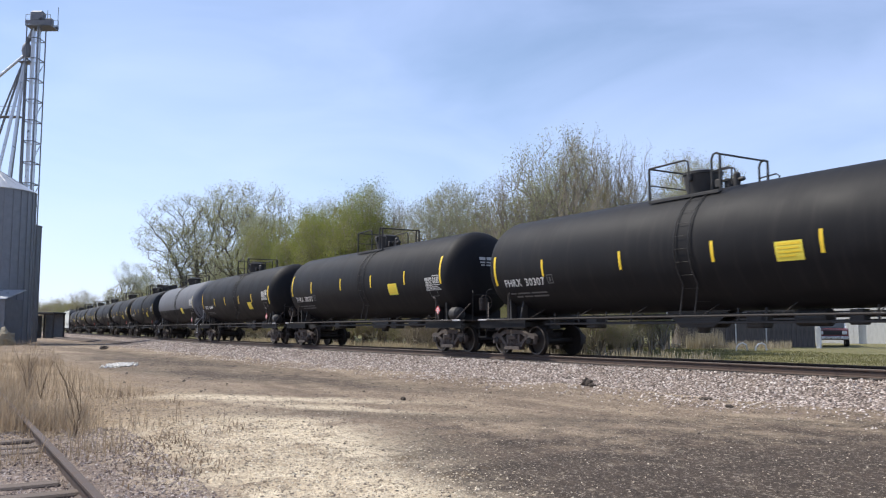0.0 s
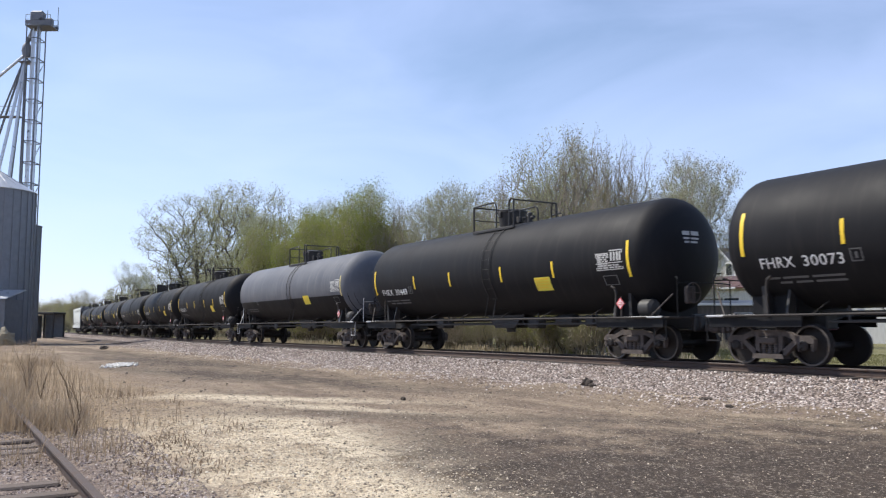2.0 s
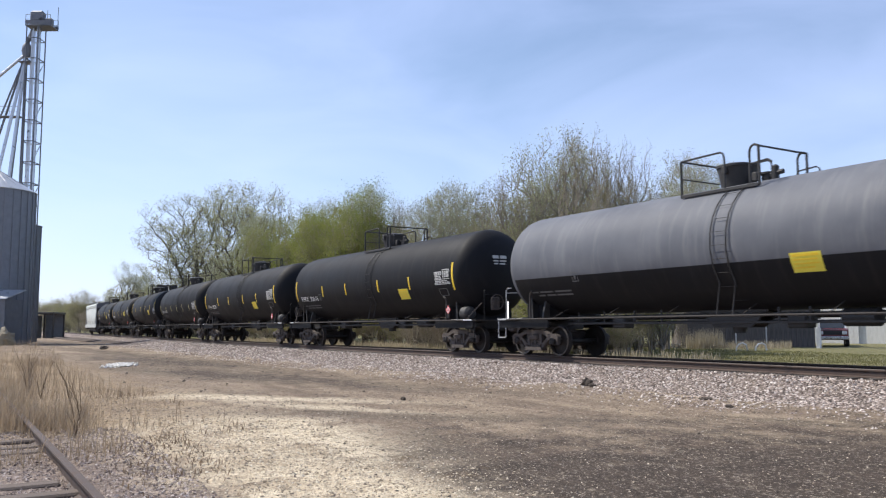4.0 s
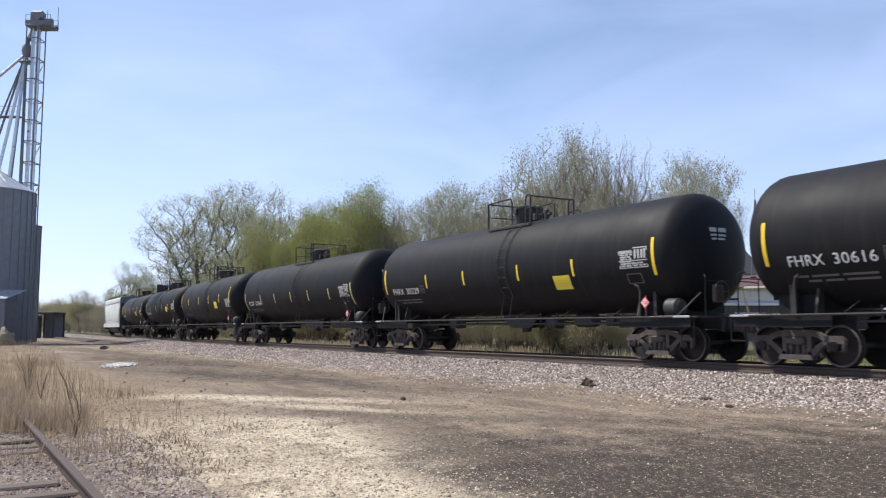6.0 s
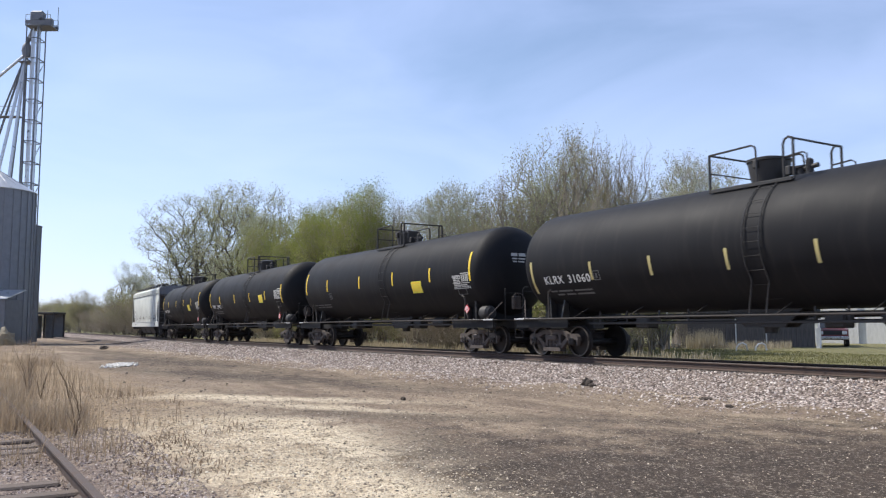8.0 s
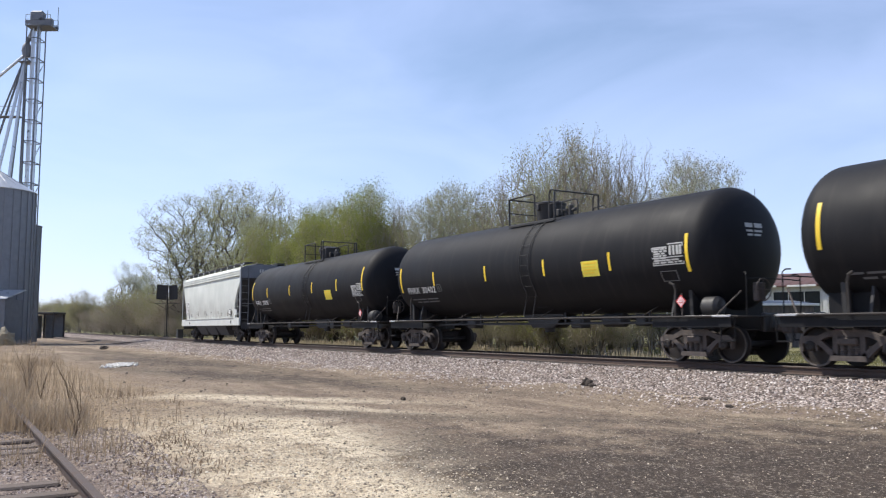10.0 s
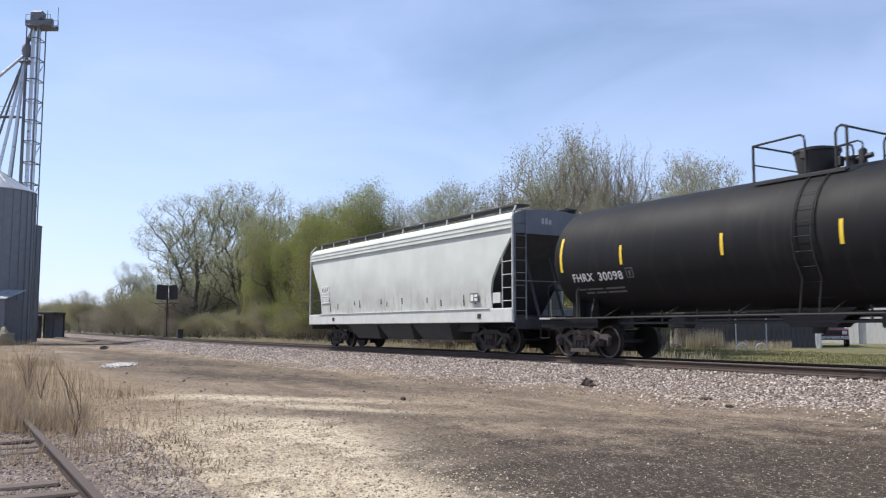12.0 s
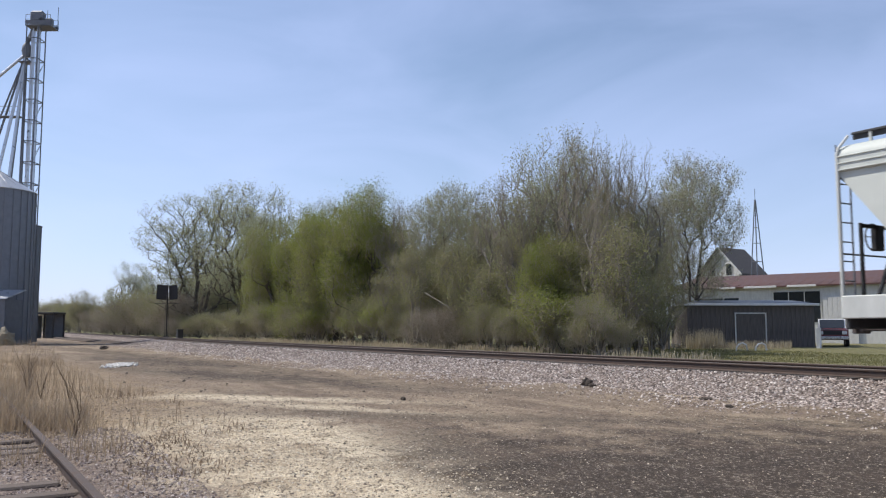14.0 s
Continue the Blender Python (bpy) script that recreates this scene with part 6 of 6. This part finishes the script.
def small_barn(p, w, d, h, turn, roof_mat, wall_mat, label, name="shed", rise=0.8):
    b = thing(name, label, "shed", site(p.x, p.y, 0, 0, 0, turn))
    n = max(3, int(w / 0.3))
    for i in range(n):
        part("board", lambda: Shape().box((0, 0, h / 2), (w / n - 0.012, 0.04, h), 0.006), wall_mat, b, at=pose(-w / 2 + (i + 0.5) * w / n, -d / 2 + random.uniform(-0.012, 0.012), 0), key=f"board{w}{h}{n}")
    s = Shape().box((0, d / 2, h / 2), (w, 0.1, h), 0.01).box((-w / 2 + 0.05, 0, h / 2), (0.1, d - 0.15, h), 0.01).box((w / 2 - 0.05, 0, h / 2), (0.1, d - 0.15, h), 0.01).box((0, -d / 2 + 0.08, h / 2), (w - 0.1, 0.05, h - 0.02), 0.01)
    part("wall", s, wall_mat, b)
    part("roof", Shape().prism([(-d / 2 - 0.25, h), (d / 2 + 0.2, h + rise), (d / 2 + 0.2, h + rise + 0.08), (-d / 2 - 0.25, h + 0.08)], -w / 2 - 0.2, w / 2 + 0.2, "yz"), roof_mat, b)
    return b


small_barn(out(66, -0.605 * 66), 3.2, 3.0, 4.0, 58, GALV_BRIGHT, GALV_DARK, "small steel pump shed with a bright roof edge beside the bins", "pump_shed", 0.9)


def canopy():
    p = out(112, -0.533 * 112)
    t = thing("loading_canopy", "dark open-sided loading canopy beyond the bins", "canopy", site(p.x, p.y, 0, 0, 0, 58.5))
    part("roof", Shape().box((0, 0, 3.75), (3.4, 4.0, 0.3), 0.03), DARK_STEEL, t)
    for x in (-1.5, 1.5):
        for y in (-1.8, 1.8):
            part("post", Shape().box((x, y, 1.8), (0.22, 0.22, 3.6), 0.02), DARK_STEEL, t)
    part("back_wall", Shape().box((0, 1.9, 1.8), (2.7, 0.1, 3.6), 0.02), GALV_DARK, t)
    part("side_bin", Shape().box((-2.6, 0, 1.7), (1.8, 3.0, 3.4), 0.05), GALV_DARK, t)


canopy()
lump("white_bush", out(64, -0.592 * 64).x, out(64, -0.592 * 64).y, (0.9, 0.9, 0.8), HAY, "pale dry bush against the bins", "bush", 11)


# ---- railway signal ----
def signal():
    p = out(93, -0.3735 * 93)
    s = thing("railway_signal", "railway signal mast with two dark heads seen from behind", "signal", site(p.x, p.y, height(p.x, p.y), 0, 0, 58.5))
    s.scale = (1, 1, 1.06)
    part("mast", Shape().tube([(0, 0, 0), (0, 0, 6.4)], 0.09, 10).box((0, 0, 0.15), (0.6, 0.6, 0.3), 0.04), DARK_STEEL, s)
    part("platform", Shape().box((-0.1, 0, 4.15), (2.9, 0.8, 0.06), 0.01).tube([(-1.4, -0.4, 4.15), (-0.05, 0, 3.4)], 0.03, 5).tube([(1.2, -0.4, 4.15), (0.05, 0, 3.4)], 0.03, 5), DARK_STEEL, s)
    for x, tilt in ((-0.72, 4), (0.72, -4)):
        h = part("signal_head", Shape().box((0, 0, 0), (1.25, 0.10, 1.75), 0.05).box((0, 0.2, 0), (0.5, 0.35, 1.2), 0.05), DARK_STEEL, s, "black signal backboard", at=pose(x, 0, 5.45, 0, tilt, 8 if x < 0 else -22))
        for k in (-0.4, 0.0, 0.4):
            part("lamp_hood", lambda: Shape().spin([(-0.45, 0.13), (-0.1, 0.13), (-0.1, 0.11), (-0.45, 0.11)], 14, "y", close=True), DARK_STEEL, h, key="hood", at=pose(0, 0.9, k))
    part("ladder", Shape().tube([(0.25, -0.2, 0.2), (0.25, -0.1, 4.2)], 0.02, 5).tube([(-0.15, -0.25, 0.2), (-0.15, -0.15, 4.2)], 0.02, 5), DARK_STEEL, s)
    p2 = out(88, -0.29 * 88)
    c = thing("relay_cabinet", "low dark trackside relay cabinet", "cabinet", site(p2.x, 18.7, height(p2.x, 18.7)))
    part("body", Shape().box((0, 0, 0.55), (0.8, 0.6, 1.1), 0.03), DARK_STEEL, c)
    part("roof", Shape().box((0, 0, 1.13), (0.95, 0.75, 0.07), 0.02), DARK_STEEL, c)
    part("door", Shape().box((0, -0.31, 0.55), (0.7, 0.02, 0.95), 0.008), DARK_STEEL, c)


signal()


# ---- farmyard behind the lawn ----
def plank_shed():
    p = out(48.8, 0.4162 * 47.2)
    w, h, d = 8.2, 2.72, 3.5
    b = small_barn(Vector((p.x, p.y, 0)), w, d, h, 59.5, GALV_DARK, SHED_WOOD, "old dark plank shed with a pale framed door", "plank_shed", 0.35)
    b.location.z = height(p.x, p.y) - 0.05
    part("fascia", Shape().box((0, -d / 2 - 0.27, h + 0.03), (w + 0.5, 0.04, 0.14), 0.01), ROOF_WHITE, b, "bright bare metal roof edge")
    door = part("door", Shape().box((-0.05, -d / 2 - 0.05, 1.05), (1.85, 0.05, 2.1), 0.01), SHED_WOOD, b)
    part("door_frame", Shape().box((-1.03, -d / 2 - 0.06, 1.08), (0.08, 0.08, 2.16), 0.01).box((0.93, -d / 2 - 0.06, 1.08), (0.08, 0.08, 2.16), 0.01).box((-0.05, -d / 2 - 0.06, 2.2), (2.04, 0.08, 0.08), 0.01), GREY_BOARD, door, "pale weathered frame")


plank_shed()


def long_barn():
    """Long low building with a rusted red roof, windows and a white sliding door."""
    left = Vector((-46.0, 53.0, 0))
    turn, length, depth = 21, 46.0, 11.0
    b = thing("long_barn", "long grey farm building with a rusted red metal roof", "barn", site(left.x, left.y, 0.2, 0, 0, turn))
    b.scale.x = 1.054
    eave, ridge = 4.75, 6.0
    part("wall_front", Shape().box((length / 2, 0, eave / 2), (length, 0.2, eave), 0.01), GREY_BOARD, b)
    part("wall_back", Shape().box((length / 2, depth, eave / 2), (length, 0.2, eave), 0.01), GREY_BOARD, b)
    for x in (0.1, length - 0.1):
        part("gable", Shape().prism([(0.1, 0), (depth - 0.1, 0), (depth - 0.1, eave), (depth / 2, ridge - 0.1), (0.1, eave)], x - 0.1, x + 0.1, "yz"), GREY_BOARD, b)
    roof = part("roof", Shape().prism([(-0.5, eave - 0.1), (depth / 2, ridge), (depth + 0.5, eave - 0.1), (depth + 0.5, eave + 0.02), (depth / 2, ridge + 0.12), (-0.5, eave + 0.02)], -0.4, length + 0.4, "yz"), ROOF_RED, b, "rusted red metal roof")
    slope = math.degrees(math.atan2(ridge - eave, depth / 2 + 0.5))
    for i in range(58):
        part("roof_seam", lambda: Shape().box((0, 3.1, -0.015), (0.04, 6.2, 0.03), 0.006), ROOF_RED, roof, key="seam", at=pose(-0.2 + i * 0.8, -0.45, eave + 0.07, slope, 0, 0))
    for x, w in ((4.6, 1.6), (7.4, 2.6), (10.6, 2.2), (21.0, 2.2), (26.0, 5.0)):
        part("bare_patch", Shape().box((x, -0.52, eave - 0.04), (w, 0.05, 0.16), 0.01), ROOF_WHITE, roof, "bright bare metal at the eave")
    for x, w, z, hh in ((3.6, 3.9, 3.2, 1.3), (10.1, 3.6, 3.0, 2.5), (20.3, 4.0, 2.8, 2.2), (32.5, 2.6, 2.8, 1.6), (38, 3, 2.8, 1.6)):
        win = part("window", Shape().box((x, -0.12, z), (w, 0.06, hh), 0.01), DARK_IN, b, "dark open window band")
        for k in range(int(w / 1.2) + 1):
            part("mullion", Shape().box((x - w / 2 + k * w / int(w / 1.2), -0.16, z), (0.07, 0.05, hh), 0.008), GREY_BOARD, win)
        part("pane", Shape().box((x, -0.155, z), (w - 0.1, 0.02, hh - 0.1), 0.003), GLASS, win)
    d = part("sliding_door", Shape().box((13.3, -0.2, 1.9), (2.4, 0.08, 3.8), 0.01), WHITE_BOARD, b, "white sliding door")
    for k in range(7):
        part("board", Shape().box((12.25 + k * 0.35, -0.255, 1.9), (0.33, 0.03, 3.75), 0.006), WHITE_BOARD, d)
    part("sliding_door", Shape().box((30.0, -0.2, 1.9), (3.0, 0.08, 3.8), 0.01), WHITE_BOARD, b, "white sliding door")


long_barn()


def farmhouse():
    p = out(84, 0.378 * 84)
    b = thing("farmhouse", "white farmhouse with a dark gabled roof behind the barn", "house", site(p.x, p.y, 0.2, 0, 0, 8))
    w, d, eave, ridge = 4.6, 4.2, 7.9, 10.3
    part("wall", Shape().prism([(-w / 2, 0), (w / 2, 0), (w / 2, eave), (0, ridge), (-w / 2, eave)], 0, d, "xz"), WHITE_BOARD, b, "white clapboard walls")
    for e in (-1, 1):
        part("roof", Shape().prism([(0, ridge + 0.02), (0, ridge + 0.2), (e * (w / 2 + 0.7), eave - 0.55), (e * (w / 2 + 0.7), eave - 0.75)], -0.5, d + 0.4, "xz"), SHINGLE, b)
        part("bargeboard", Shape().prism([(0, ridge - 0.05), (0, ridge + 0.22), (e * (w / 2 + 0.72), eave - 0.53), (e * (w / 2 + 0.72), eave - 0.80)], -0.58, -0.5, "xz"), GREY_BOARD if e > 0 else SHINGLE, b)
    for x in (-1.1, 1.1):
        wi = part("window", Shape().box((x, -0.03, 7.9), (0.9, 0.08, 1.5), 0.01), WHITE_BOARD, b)
        part("pane", Shape().box((x, -0.08, 7.9), (0.72, 0.03, 1.3), 0.005), GLASS, wi)


farmhouse()


def mast():
    p = out(80, 0.4275 * 80)
    t = thing("antenna_mast", "slim three-legged lattice antenna mast", "mast", site(p.x, p.y, 0.2, 0, 0, 50))
    top, base = 15.3, 1.35
    legs = [(math.cos(a), math.sin(a)) for a in (0.3, 2.4, 4.5)]
    for c, s in legs:
        part("leg", Shape().tube([(c * base, s * base, 0), (c * 0.05, s * 0.05, top)], 0.06, 6), GALV_DARK, t)
    for z in (3, 6, 8.5, 10.5, 12.2, 13.6):
        k = base * (1 - z / top)
        part("ring", Shape().tube([(c * k, s * k, z) for c, s in legs + legs[:1]], 0.03, 5, False), GALV_DARK, t)
    part("rod", Shape().tube([(0, 0, top - 0.1), (0, 0, top + 1.2)], 0.03, 5), GALV_DARK, t)


mast()


def pickup():
    p = out(50.0, 0.525 * 50.0)
    c = thing("pickup_truck", "maroon and white pickup truck parked facing the track", "pickup", site(p.x, p.y, height(p.x, p.y), 0, 0, -58))
    # length along local x, front at +x
    part("body", Shape().prism([(-2.5, 0.45), (2.5, 0.45), (2.55, 0.75), (2.48, 1.12), (1.1, 1.2), (-2.5, 1.15)], -0.92, 0.92), CAR_RED, c)
    part("side_band", Shape().box((0, -0.925, 0.72), (4.9, 0.02, 0.3), 0.008), CAR_WHITE, c, "white lower side band")
    part("cab", Shape().prism([(1.1, 1.18), (0.55, 1.82), (-0.75, 1.84), (-0.95, 1.16)], -0.82, 0.82), CAR_WHITE, c, "white cab roof")
    part("windshield", Shape().prism([(1.13, 1.22), (0.63, 1.78), (0.60, 1.76), (1.09, 1.2)], -0.74, 0.74), GLASS, c)
    for y in (-0.83, 0.83):
        part("side_window", Shape().prism([(0.85, 1.25), (0.48, 1.72), (-0.65, 1.74), (-0.78, 1.25)], y - 0.01, y + 0.01), GLASS, c)
    part("grille", Shape().box((2.53, 0, 0.92), (0.06, 1.1, 0.26), 0.01), DARK_STEEL, c)
    part("bumper", Shape().box((2.62, 0, 0.58), (0.14, 1.86, 0.2), 0.04), CHROME, c, "chrome bumper")
    for y in (-0.7, 0.7):
        part("headlight", Shape().box((2.54, y, 0.92), (0.06, 0.28, 0.22), 0.02), STENCIL, c)
    for x in (-1.6, 1.6):
        for y in (-0.86, 0.86):
            w = part("wheel", lambda: Shape().spin([(-0.11, 0.2), (-0.12, 0.33), (-0.09, 0.37), (0.09, 0.37), (0.12, 0.33), (0.11, 0.2)], 24, "y"), RUBBER, c, at=pose(x, y, 0.37), key="pickup_wheel")
            part("rim", lambda: Shape().spin([(-0.125, 0.0), (-0.125, 0.19), (0.125, 0.19), (0.125, 0.0)], 16, "y"), CHROME, w, key="pickup_rim")


pickup()


def yard_bits():
    for side, tall in ((0.402, 0.42), (0.428, 0.42)):
        p = out(39, side * 39)
        h = part("white_hoop", Shape().tube([(-0.30, 0, 0.0), (-0.27, 0, tall * 0.5), (-0.12, 0, tall * 0.88), (0.10, 0, tall), (0.30, 0, tall * 0.75), (0.42, 0.1, 0.0)], 0.04, 8), ROOF_WHITE, at=site(p.x, p.y, height(p.x, p.y), 0, 0, 70))
        tagged(h, "white bent pipe hoop standing on the grass", "hoop", "white hoops on the lawn")
    p = out(44.5, 0.507 * 44.5)
    post = part("white_post", Shape().box((0, 0, 0.6), (0.24, 0.24, 1.25), 0.02), ROOF_WHITE, at=site(p.x, p.y, height(p.x, p.y), 0, 0, 20))
    tagged(post, "short white post beside the plank shed", "post")
    p = out(50, 0.310 * 50)
    t = thing("white_tank", "white fuel tank on legs beside the shed", "tank", site(p.x, p.y, height(p.x, p.y), 0, 0, 20))
    part("drum", Shape().spin([(-0.8, 0.0), (-0.75, 0.3), (-0.6, 0.42), (0.6, 0.42), (0.75, 0.3), (0.8, 0.0)], 20, "x", (0, 0, 1.75)), WHITE_BOARD, t)
    for x in (-0.5, 0.5):
        for y in (-0.3, 0.3):
            part("leg", Shape().tube([(x, y, 0), (x, y * 0.8, 1.45)], 0.04, 6), DARK_STEEL, t)


yard_bits()


# ---- what moves ----
def motions():
    def on_track(x):
        front, rear = bend(x + 7.0), bend(x - 7.0)
        return pose(x, TRACK_Y + (front + rear) / 2, RAIL_Z, 0, 0, math.degrees(math.atan2(front - rear, 14.0)))
    for car, x in MOVERS:
        walk(car, [(t / 4, on_track(x + SPEED * t / 4)) for t in range(57)])
    step = math.degrees(SPEED / AXLE_R / FPS)
    for w, a in WHEELSETS:
        walk(w, [(i / FPS, pose(a, 0, AXLE_R, 0, (step * i) % 360, 0)) for i in range(14 * FPS + 1)])


motions()
